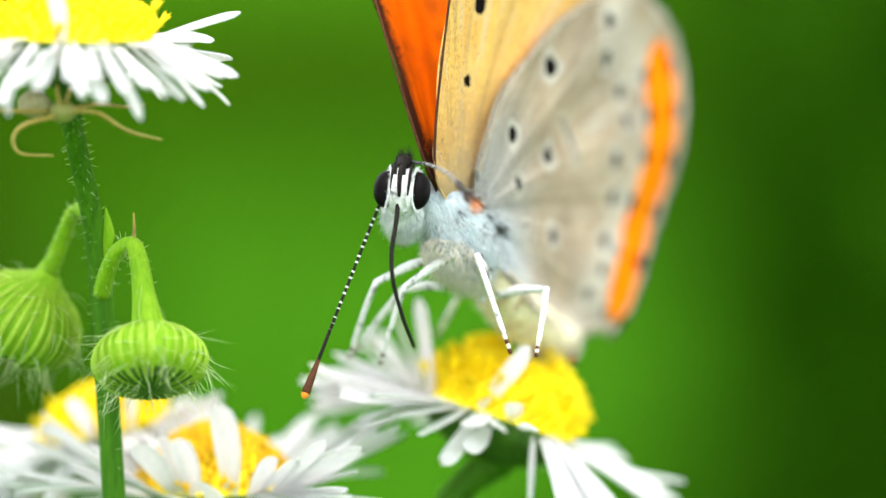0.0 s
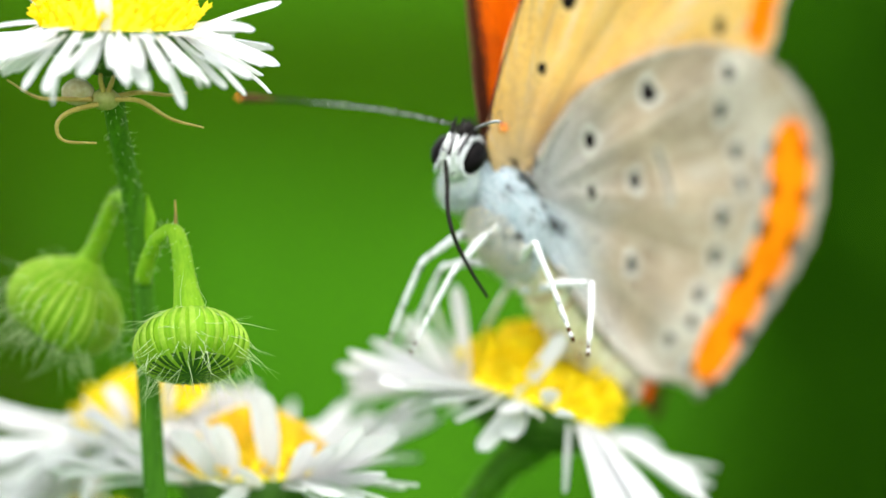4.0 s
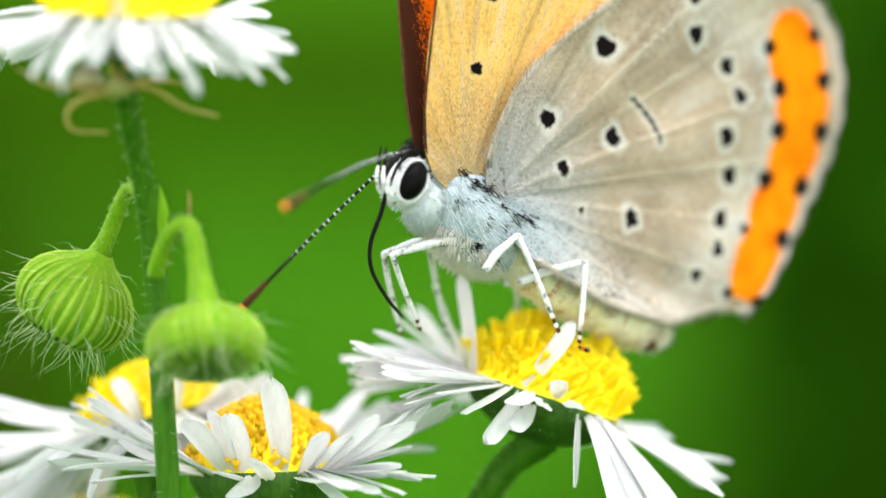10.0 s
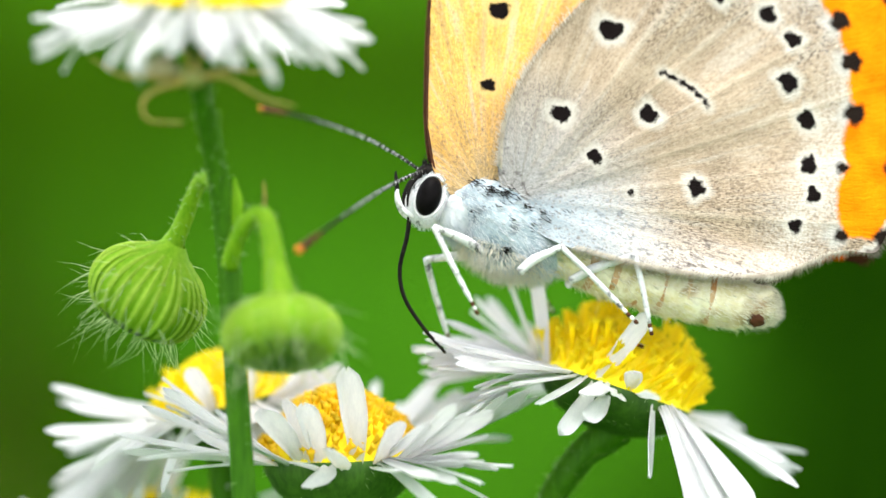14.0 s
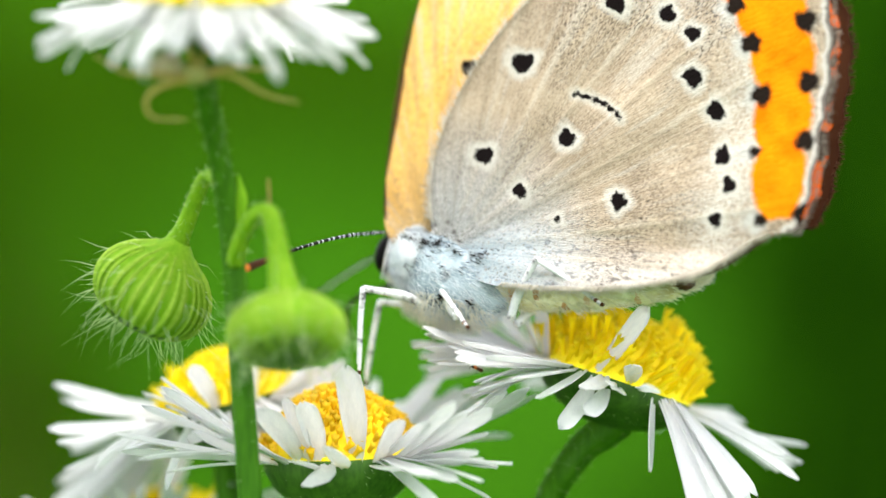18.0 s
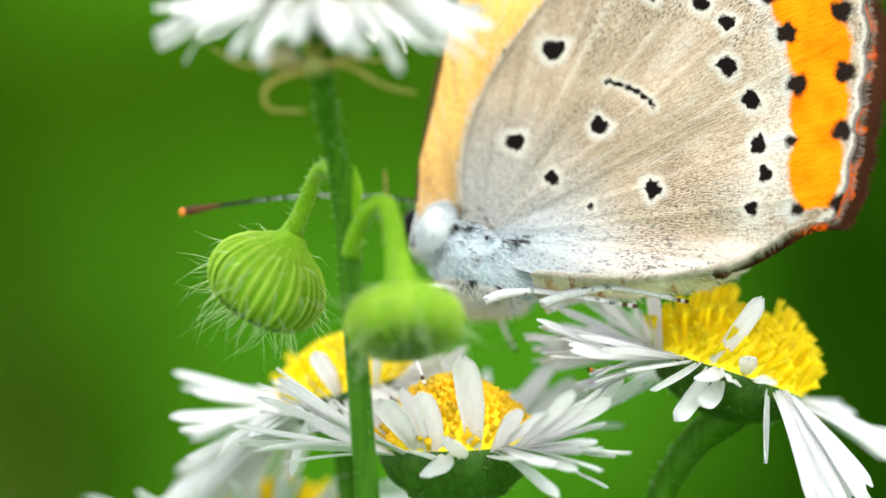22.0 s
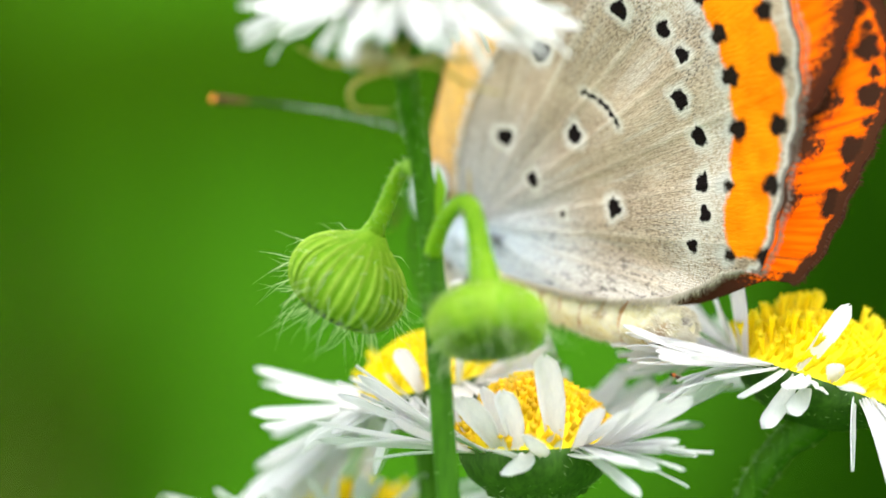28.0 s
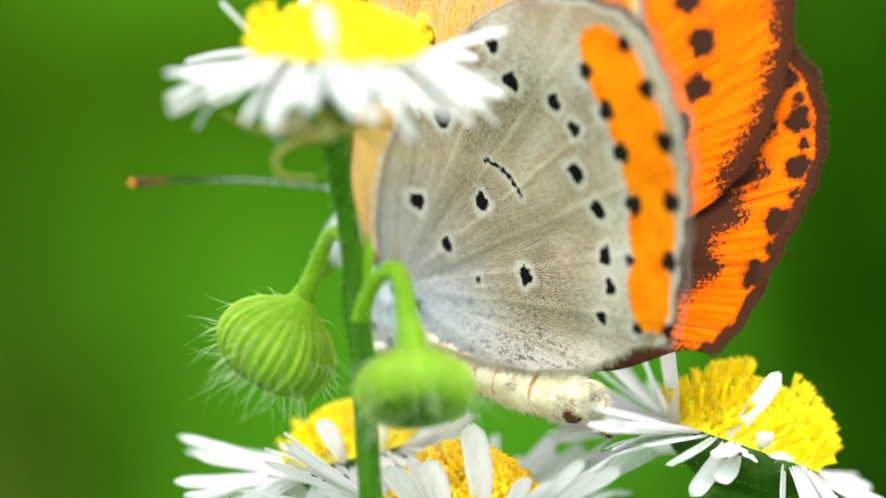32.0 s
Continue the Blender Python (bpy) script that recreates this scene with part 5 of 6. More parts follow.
def motions():
    # plants that sway a little in the air: seconds, across and up (mm)
    sway = {
        "bud_stalk": [
            (0, -0.26, 0.2), (0.5, -0.24, 0.23), (1, -0.3, 0.23), (1.5, -0.27, 0.23), (2, -0.22, 0.24), (2.5, -0.27, 0.23), (3, -0.3, 0.22), (3.5, -0.27, 0.24),
            (5.5, -0.18, 0.15), (6, -0.06, 0.1), (6.5, -0, 0.08), (7, 0, 0.05), (7.5, 0.04, 0.05), (8, 0.04, 0.05), (8.5, 0.05, 0.02), (9, 0.03, 0.03),
            (9.5, 0.02, 0.02), (10, 0.02, 0.03), (10.5, 0, 0.02), (11, -0.01, 0.02), (11.5, -0.01, 0.03), (12, -0, 0), (12.5, 0.02, -0.01), (13, 0, -0),
            (13.5, 0.02, -0.01), (14, -0.01, -0.01), (14.5, 0.04, -0.02), (16.5, 0.12, -0.02), (17, 0.13, -0.04), (17.5, 0.11, -0.02), (18, 0.13, -0.01), (18.5, 0.15, -0.05),
            (19, 0.15, -0.04), (19.5, 0.12, -0.07), (20, 0.13, -0.07), (20.5, 0.03, -0.08), (21, 0.03, -0.1), (21.5, 0.06, -0.07), (22, 0, -0.05), (22.5, 0.04, -0.03),
            (23, 0.05, -0.02), (23.5, 0.03, -0.02), (24, 0, -0.02), (24.5, -0.01, -0.01), (25, -0.14, -0.03), (25.5, -0.14, -0.05), (27.5, -0.13, -0.05), (28, -0.11, -0.06),
            (28.5, -0.13, -0.07), (29, -0.12, -0.07), (29.5, -0.05, -0.05), (30, -0.03, -0.03), (30.5, -0.08, -0.03), (31, -0.08, 0.02), (31.5, -0.05, 0.03), (32, -0.02, 0.05),
        ],
        "landing_flower": [
            (0, 0.41, -0), (0.5, 0.44, -0), (1, 0.48, 0.01), (1.5, 0.46, 0), (2, 0.42, -0.01), (2.5, 0.45, 0.01), (3, 0.48, 0), (3.5, 0.46, 0.01),
            (5.5, 0.31, 0.03), (6, 0.18, 0.07), (6.5, 0.12, 0.09), (7, 0.09, 0.1), (7.5, 0.05, 0.09), (8, 0.03, 0.07), (8.5, 0.03, 0.09), (9, 0.02, 0.06),
            (9.5, 0.02, 0.05), (10, 0.02, 0.04), (10.5, 0.03, 0.03), (11, 0.03, 0.01), (11.5, 0.03, 0), (12, -0, 0.01), (12.5, -0.03, 0.03), (13, -0, 0),
            (13.5, -0.04, 0.01), (14, -0.02, 0.02), (14.5, -0.05, 0.02), (16.5, -0.12, 0.09), (17, -0.12, 0.11), (17.5, -0.12, 0.09), (18, -0.11, 0.08), (18.5, -0.14, 0.13),
            (19, -0.2, 0.08), (19.5, -0.24, 0.04), (20, -0.22, 0), (20.5, -0.2, -0.03), (21, -0.25, 0.01), (21.5, -0.29, -0.04), (22, -0.23, -0.04), (22.5, -0.16, -0.04),
            (23, -0.13, -0.11), (23.5, -0.05, -0.12), (24, -0, -0.17), (24.5, -0.02, -0.21), (25, -0.02, -0.22), (25.5, -0.08, -0.28), (27.5, -0.1, -0.27), (28, -0.1, -0.25),
            (28.5, -0.11, -0.23), (29, -0.08, -0.22), (29.5, -0.09, -0.2), (30, -0.06, -0.2), (30.5, -0.04, -0.18), (31, -0.03, -0.21), (31.5, -0.02, -0.21), (32, -0.01, -0.19),
        ],
        "low_flower": [
            (0, -0.03, -0.17), (0.5, -0.05, -0.19), (1, -0.02, -0.18), (1.5, -0.03, -0.17), (2, -0.06, -0.17), (2.5, -0.05, -0.16), (3, -0.03, -0.15), (3.5, -0.02, -0.15),
            (5.5, 0.01, -0.11), (6, 0.01, -0.08), (6.5, 0.03, -0.06), (7, 0.05, -0.03), (7.5, 0.01, -0.02), (8, 0.02, -0.01), (8.5, 0, -0.02), (9, 0.01, -0.02),
            (9.5, 0.02, -0.01), (10, 0.05, 0), (10.5, 0.07, 0.01), (11, 0.07, 0.02), (11.5, 0.07, 0.02), (12, 0.09, 0.03), (12.5, 0.06, 0.02), (13, 0, 0),
            (13.5, 0.05, 0.03), (14, 0.09, 0.04), (14.5, 0.06, 0.02), (16.5, 0.01, -0.02), (17, -0.02, -0.02), (17.5, 0, -0.03), (18, -0.02, -0.03), (18.5, -0.04, -0.02),
            (19, -0.02, -0), (19.5, -0.09, -0.01), (20, -0.14, 0.01), (20.5, -0.21, -0.03), (21, -0.23, -0.07), (21.5, -0.19, -0.05), (22, -0.06, -0.03), (22.5, 0.03, -0.01),
            (23, -0.02, 0.03), (23.5, -0.03, 0.06), (24, -0.03, 0.07), (24.5, -0.04, 0.08), (25, -0.03, 0.07), (25.5, -0.11, 0.06), (27.5, -0.15, 0.08), (28, -0.15, 0.06),
            (28.5, -0.18, 0.05), (29, -0.16, 0.05), (29.5, -0.18, 0.04), (30, -0.16, 0.04), (30.5, -0.15, 0.03), (31, -0.14, 0.02), (31.5, -0.13, 0.03), (32, -0.12, 0.03),
        ],
        "back_flower": [
            (0, -0.12, -0.03), (0.5, -0.15, -0.03), (1, -0.17, -0.06), (1.5, -0.16, -0.06), (2, -0.14, -0.06), (2.5, -0.12, -0.08), (3, -0.15, -0.07), (3.5, -0.17, -0.09),
            (5.5, -0.14, -0.08), (6, -0.13, -0.1), (6.5, -0.15, -0.11), (7, -0.14, -0.12), (7.5, -0.1, -0.12), (8, -0.09, -0.11), (8.5, -0.08, -0.1), (9, -0.06, -0.08),
            (9.5, -0.06, -0.07), (10, -0.09, -0.07), (10.5, -0.1, -0.06), (11, -0.09, -0.05), (11.5, -0.09, -0.05), (12, -0.09, -0.04), (12.5, -0.05, -0.05), (13, -0, -0),
            (13.5, -0.03, -0.04), (14, -0.06, -0.05), (14.5, -0.05, -0.03), (16.5, -0.01, -0.05), (17, 0.01, -0.05), (17.5, 0.01, -0.04), (18, -0, -0.04), (18.5, 0.02, -0.05),
            (19, 0.08, -0.04), (19.5, 0.22, 0.03), (20, 0.23, 0.06), (20.5, 0.38, 0.14), (21, 0.45, 0.16), (21.5, 0.42, 0.16), (22, 0.29, 0.13), (22.5, 0.1, 0.07),
            (23, 0.1, 0.1), (23.5, 0.05, 0.08), (24, 0.03, 0.11), (24.5, 0.08, 0.14), (25, 0.19, 0.19), (25.5, 0.33, 0.27), (27.5, 0.39, 0.24), (28, 0.36, 0.24),
            (28.5, 0.43, 0.25), (29, 0.37, 0.24), (29.5, 0.32, 0.21), (30, 0.26, 0.19), (30.5, 0.27, 0.18), (31, 0.25, 0.17), (31.5, 0.2, 0.15), (32, 0.16, 0.1),
        ],
    }
    for name, rows in sway.items():
        rest = PLANTS[name].matrix_world.copy()
        walk(PLANTS[name], [(t, Matrix.Translation((x * MM, 0, z * MM)) @ rest) for t, x, z in rows])
    fly = [(0, 10.83, 0.30, -3.64), (5.5, 9.38, 0.00, -4.00), (7, 9.15, -0.30, -3.87), (9, 9.04, -0.20, -4.04), (13, 8.98, -0.30, -3.96), (14.5, 7.02, -0.60, -4.53), (16.5, 1.55, -1.40, -5.26), (18, 1.58, -1.40, -5.30), (25, 1.41, -1.40, -6.12), (32, 1.60, -1.40, -5.57)]
    walk(FLY, [(t, STAGE @ mm_pose(x, y, z - 0.1, 0, 20, 20 if t < 15 else -30)) for t, x, y, z in fly])
    rest = SPIDER_THING.matrix_world.copy()
    walk(SPIDER_THING, [(t, Matrix.Translation((x * MM, 0, z * MM)) @ rest) for t, x, z in sway["bud_stalk"]])
    # butterfly: seconds, place (mm) and turn (degrees) on the stage
    body = [
        (0, 6.77, -2.06, 2.58, -10.44, 27.48, 55.61), (0.5, 6.86, -1.59, 2.6, -10.63, 28.93, 52.58), (1, 7.36, -0.99, 2.47, -12, 36.96, 49.5),
        (1.5, 7.5, -0.65, 2.43, -14.99, 40.89, 46.63), (2, 7.45, -0.36, 2.41, -14.96, 43.15, 46.09), (2.5, 7.39, 0.19, 2.49, -11.42, 38.73, 47.03),
        (3, 7.61, 0.7, 2.56, -5.38, 38.42, 48.31), (3.5, 7.92, -0.26, 2.5, -7.16, 42.83, 43.75), (5.5, 7.59, -4.07, 2.4, -4.55, 43.14, 47.22),
        (6, 7.55, -2.93, 2.4, -0.76, 43.76, 47.68), (6.5, 7.42, -2.1, 2.47, 1.99, 42.58, 48.41), (7, 7.09, -1.36, 2.48, 2.32, 36.66, 48.45),
        (7.5, 6.64, -1.53, 2.48, 2.3, 32.06, 46.41), (8, 6.4, -1.74, 2.38, 0.18, 32.81, 42.4), (8.5, 6.24, -1.31, 2.32, -1.47, 31.41, 39.87),
        (9, 6.12, -1.25, 2.25, -1.1, 31.31, 36.68), (9.5, 6.02, -1, 2.26, -0.9, 32.21, 33.5), (10, 5.93, -0.53, 2.25, 2.4, 27.94, 34.92),
        (10.5, 5.88, -0.33, 2.26, 4.81, 25.42, 30.9), (11, 5.55, -0.82, 2.15, -2.29, 24.89, 23.59), (11.5, 5.32, -0.56, 2.13, -4.27, 23.89, 21.85),
        (12, 4.92, 0.04, 2.06, -3.05, 22.49, 17.33), (12.5, 4.65, -0.36, 1.96, -4.11, 21.71, 13.12), (13, 4.57, -0.19, 1.91, -2.86, 20.67, 12.58),
        (13.5, 4.58, -0.45, 1.81, -7.78, 21.16, 12.41), (14, 4.41, -0.49, 1.67, -12.03, 18.55, 3.46), (14.5, 3.36, -2.12, 0.93, -15.67, 11.85, -1.93),
        (16.5, 2.41, -0.99, -0.11, -25.12, -1.46, -14.54), (17, 2.36, -0.53, -0.2, -24.47, 0.16, -20.16), (17.5, 2.19, 0.26, -0.3, -21.23, 5.53, -21.79),
        (18, 1.96, 0.79, -0.29, -16.98, 8.98, -20.51), (18.5, 1.12, 0.46, -0.44, -22.62, 4.97, -20.28), (19, 0.27, 0.3, -0.45, -22.35, 3.7, -20.42),
        (19.5, -0.09, 1.03, -0.37, -20.63, 4.12, -24.19), (20, -0.23, 1.3, -0.24, -21.85, 8.99, -27.51), (20.5, -0, 1.84, 0.01, -20.25, 15.79, -27.69),
        (21, 0.43, 1.99, 0.16, -19.55, 20.15, -31.8), (21.5, -0.71, 1.53, -0.18, -19.34, 11.95, -24.71), (22, -1.45, 1.75, -0.11, -17.33, 10.01, -19.87),
        (22.5, -1.92, 1.75, 0.08, -15.92, 7.59, -15.8), (23, -3.66, 2.06, -0.4, -21, 7.44, -20.53), (23.5, -3.5, 2.17, -0.33, -11.29, 10.68, -19.04),
        (24, -3.92, 2.94, -0.19, -3.3, 22.28, -27.13), (24.5, -3.8, 3.14, 0.02, -9.35, 16.24, -29.56), (25, -3.48, 3.86, 0.14, -8.7, 21.29, -34.3),
        (25.5, -3.5, 3.85, -0.09, -16.91, 24, -38.99), (27.5, -4.41, 5.6, 0.21, -14.59, 29.27, -41.48), (28, -4.99, 6.27, 0.33, -13.28, 27.82, -48.6),
        (28.5, -4.88, 6.09, 0.4, -15.05, 28.6, -53.44), (29, -5.24, 6.18, 0.51, -13.31, 29.12, -54.27), (29.5, -5.28, 5.89, 0.42, -11.22, 29.56, -53.93),
        (30, -5.18, 5.56, 0.51, -11.6, 31.04, -53.35), (30.5, -5.07, 5.66, 0.61, -11.17, 31.36, -54.05), (31, -5.19, 5.26, 0.57, -8.3, 30.95, -52.92),
        (31.5, -5.45, 5.16, 0.58, -7.63, 30.11, -52.56), (32, -5.29, 4.58, 0.52, -8.65, 31.16, -52.32),
    ]
    at = [(r[0], STAGE @ mm_pose(*r[1:])) for r in body]
    walk(BUTTERFLY, at)
    # wings against the body: turn of the left pair; place and turn of the right pair
    left = [
        (0, 13.4, 2.5, 10), (0.5, 13.1, 3, 10.3), (1, 12.6, 3.8, 11.2), (1.5, 11.8, 4.4, 12),
        (2, 10.9, 3.4, 11.7), (2.5, 10, 1.4, 10.6), (3, 9.7, 0.4, 9.2), (3.5, 9.9, 0.2, 8.2),
        (5.5, 8.6, 10.5, 8.4), (6, 5.9, 10.1, 6.9), (6.5, 4, 8.4, 5.7), (7, 3.4, 5.5, 4.9),
        (7.5, 3.5, 3.5, 4.2), (8, 3.6, 3.7, 3.7), (8.5, 3.4, 4.9, 3.8), (9, 3.4, 5.5, 4.4),
        (9.5, 3.1, 4.3, 5.3), (10, 2.3, 2, 5.7), (10.5, 1.3, 0.7, 5.2), (11, 0.5, 0.5, 4.2),
        (11.5, 0.4, 0.2, 3.6), (12, 1, -0.4, 3.5), (12.5, 1.9, -0.7, 3), (13, 2.1, -0.4, 2.5),
        (13.5, 1.7, 0.1, 1.5), (14, 1.6, -0, -0.1), (14.5, 2, -0.6, -1.3), (16.5, 5.6, 0.5, -3),
        (17, 6.2, 0.5, -3), (17.5, 6.6, 0.1, -2.9), (18, 7, -0.5, -2.8), (18.5, 7.4, -1.3, -2.7),
        (19, 7.7, -2.1, -2.7), (19.5, 8, -2.5, -2.8), (20, 8.1, -2.6, -2.8), (20.5, 8.2, -2.3, -2.6),
        (21, 8.2, -2, -2.1), (21.5, 8.1, -1.7, -1.2), (22, 8.1, -1.6, 0), (22.5, 8.2, -1.6, 1.5),
        (23, 8.3, -1.5, 2.9), (23.5, 8.5, -1.4, 4), (24, 8.9, -1.4, 4.9), (24.5, 9.3, -1.5, 5.3),
        (25, 9.8, -1.9, 5.5), (25.5, 10.3, -2.7, 5.6), (27.5, 12.3, -10.7, 7.8), (28, 12.7, -11.6, 8.3),
        (28.5, 13, -12.2, 8.8), (29, 13.5, -12.6, 9.2), (29.5, 14, -12.9, 9.6), (30, 14.5, -13, 9.9),
        (30.5, 14.9, -13.2, 10.2), (31, 15.3, -13.2, 10.4), (31.5, 15.6, -13.3, 10.6), (32, 15.8, -13.4, 10.7),
    ]
    walk(WINGS["left"], [(t, mm_pose(0, -0.8, 0, *r)) for t, *r in left])
    right = [
        (0, -0.08, 0.78, -0.02, -15.5, 5.5, 8.5), (0.5, -0.07, 0.77, 0, -15.4, 6.1, 8.68), (1, -0.08, 0.77, 0.01, -15.6, 7, 9.47),
        (1.5, -0.08, 0.77, 0.01, -16, 7.7, 10.15), (2, -0.05, 0.77, 0.01, -16.6, 6.8, 9.73), (2.5, -0.01, 0.77, 0, -17.1, 4.9, 8.52),
        (3, 0.04, 0.78, 0.02, -17, 4, 7), (3.5, 0.07, 0.78, -0.02, -20, 3.8, 6), (5.5, 0.93, 0.76, -0.23, -15.7, 6.8, 3.2),
        (6, 0.95, 0.75, -0.33, -20.4, 4.55, 1.7), (6.5, 0.99, 0.74, -0.37, -21, 1, 0.5), (7, 1.33, 0.75, -0.36, -20, 5, 0.5),
        (7.5, 1.37, 0.76, -0.35, -18.5, 7.5, 0.5), (8, 1.08, 0.76, -0.32, -18, 3, 2.5), (8.5, 0.86, 0.77, -0.29, -17.67, 4.32, 2.81),
        (9, 0.63, 0.77, -0.27, -17.14, 5.04, 3.62), (9.5, 0.23, 0.78, -0.22, -16.17, 4.07, 4.91), (10, -0.16, 0.78, -0.19, -15.7, 2, 5.7),
        (10.5, -0.14, 0.79, -0.15, -11.7, 0.7, 5.2), (11, -0.12, 0.79, -0.1, -7.5, 0.5, 4.2), (11.5, -0.1, 0.8, -0.07, -5.6, 0.2, 3.6),
        (12, -0.1, 0.8, -0.03, -3, -0.4, 3.5), (12.5, -0.08, 0.8, 0.01, -1.1, -0.7, 3), (13, -0.07, 0.8, 0.03, 0.1, -0.4, 2.5),
        (13.5, -0.04, 0.8, 0.02, -0.3, 0.1, 1.5), (14, 0, 0.8, 0.02, -0.4, 0, -0.1), (14.5, 0.04, 0.8, 0, -1.6, -0.6, -1.3),
        (16.5, 0.08, 0.8, 0.02, -4.4, -3.5, -3), (17, 0.08, 0.8, 0.02, -5, -3.5, -3), (17.5, 0.08, 0.8, 0.01, -5.8, -3.9, -2.9),
        (18, 0.08, 0.8, 0.01, -6.6, -4.5, -2.8), (18.5, 0.08, 0.8, 0, -7.4, -5.3, -2.7), (19, 0.08, 0.8, -0.01, -8.3, -6.1, -2.7),
        (19.5, 0.08, 0.8, 0, -8, -6.5, -2.8), (20, 0.08, 0.8, 0, -7.9, -6.6, -2.8), (20.5, 0.07, 0.8, 0.01, -7.8, -5.8, -2.6),
        (21, 0.06, 0.8, 0.01, -7.8, -5, -2.1), (21.5, 0.03, 0.8, 0, -7.9, -4.2, -1.2), (22, 0, 0.8, 0, -7.9, -3.6, 0),
        (22.5, -0.04, 0.8, 0, -7.8, -2.6, 1.5), (23, -0.08, 0.8, 0.01, -7.7, -1.5, 2.9), (23.5, -0.11, 0.8, -0.01, -9, -1.4, 4),
        (24, -0.13, 0.79, -0.02, -10.1, -1.4, 4.9), (24.5, -0.15, 0.79, -0.03, -11.2, -1.5, 5.3), (25, -0.15, 0.79, -0.03, -12.2, -1.9, 5.5),
        (25.5, -0.16, 0.79, -0.03, -12.7, -2.7, 5.6), (27.5, -0.21, 0.79, -0.03, -14.7, -10.7, 7.8), (28, -0.22, 0.78, -0.04, -15.3, -11.6, 8.3),
        (28.5, -0.23, 0.78, -0.05, -17, -12.2, 8.8), (29, -0.24, 0.78, -0.07, -18.5, -12.6, 9.2), (29.5, -0.25, 0.78, -0.08, -20, -12.9, 9.6),
        (30, -0.25, 0.78, -0.1, -21.5, -13, 9.9), (30.5, -0.26, 0.78, -0.1, -22.1, -13.2, 10.2), (31, -0.27, 0.77, -0.1, -22.7, -13.2, 10.4),
        (31.5, -0.27, 0.77, -0.11, -23.4, -13.3, 10.6), (32, -0.27, 0.77, -0.11, -24.2, -13.4, 10.7),
    ]
    walk(WINGS["right"], [(t, mm_pose(*r)) for t, *r in right])
    # forewings against the hindwings: seconds, degrees
    slide = [(0, -12), (1, -15), (2, -17), (3, -10), (6, -13), (7, -11), (8, -9.5), (9, -10.5), (10, -8.5), (11, -5), (12, -2.5), (13, -0.5), (14, 2.5), (16.5, 20), (18, 18), (19, 22), (23, 21), (24, 15), (25, 21), (28, 20), (32, 19)]
    slide_right = [(t, g * (1 if t < 15 else 0.7)) for t, g in slide]
    walk(WINGS["left_fore"], [(t, mm_pose(-2.2, 0.24, -1.0, 0, g, 0)) for t, g in slide])
    walk(WINGS["right_fore"], [(t, mm_pose(-2.2, -0.24, -1.0, 0, g, 0)) for t, g in slide_right])
    # abdomen lifted towards the wings, head turned
    lift = [(0, 6, 7, 0), (3, 6, 7, 0), (6, 4, 7, 0), (7, 4, 6, 0), (8, 5, 6, 0), (9, 5, 6, 0), (11, 4, 4, 0), (13, 3, 2, 0), (14, 4, 2, 0), (17, 12, 4, 1), (19, 15, 6, 1), (22, 15, 6, 0.8), (24, 17, 9, 0.3), (25, 17, 9, 0), (28, 15, 9, 0), (32, 15, 9, 0)]
    walk(ABDOMEN, [(t, mm_pose(0.9 - 1.0 * d, 0.15, -1.75 + 0.25 * d, 0, 0, b) @ pose(0, 0, 0, 0, -g, 0)) for t, g, b, d in lift])
    turn = [(0, 26), (3, 26), (6, 24), (7, 18), (9, 9), (11, 3), (13, 0), (14, 0), (16.5, -55), (32, -55)]
    # and moved a little at the neck: seconds, place (mm)
    neck = [(0, -0.45, 0.77, -0.1), (3, -0.34, 0.51, -0.22), (6, -0.32, 0.48, -0.3), (7, -0.32, 0.44, -0.26), (9, -0.1, 0.23, -0.41), (11, -0.04, 0.05, -0.13), (13, 0.17, -0.03, -0.02), (14, 0.17, 0, -0.03), (16.5, 0.49, -0.03, 0.36), (18, 0.6, 0.07, 0.65), (21, 0.21, -0.02, 1.09), (23, 0.34, -0.31, 1.33), (25, -0.29, -0.02, 1.78), (28, -1.05, -0.62, 1.32), (32, -1.27, -0.74, 1.18)]

    def neck_at(t):
        return Vector(NECK) + Vector([float(np.interp(t, [q[0] for q in neck], [q[k] for q in neck])) for k in (1, 2, 3)])

    walk(HEAD, [(t, mm_pose(*neck_at(t), 0, 0, g)) for t, g in turn])

    def on_head(t, p):
        g = float(np.interp(t, [q[0] for q in turn], [q[1] for q in turn]))
        return tuple(neck_at(t) + Matrix.Rotation(radians(g), 3, "Z") @ (Vector(p) - Vector(NECK)))

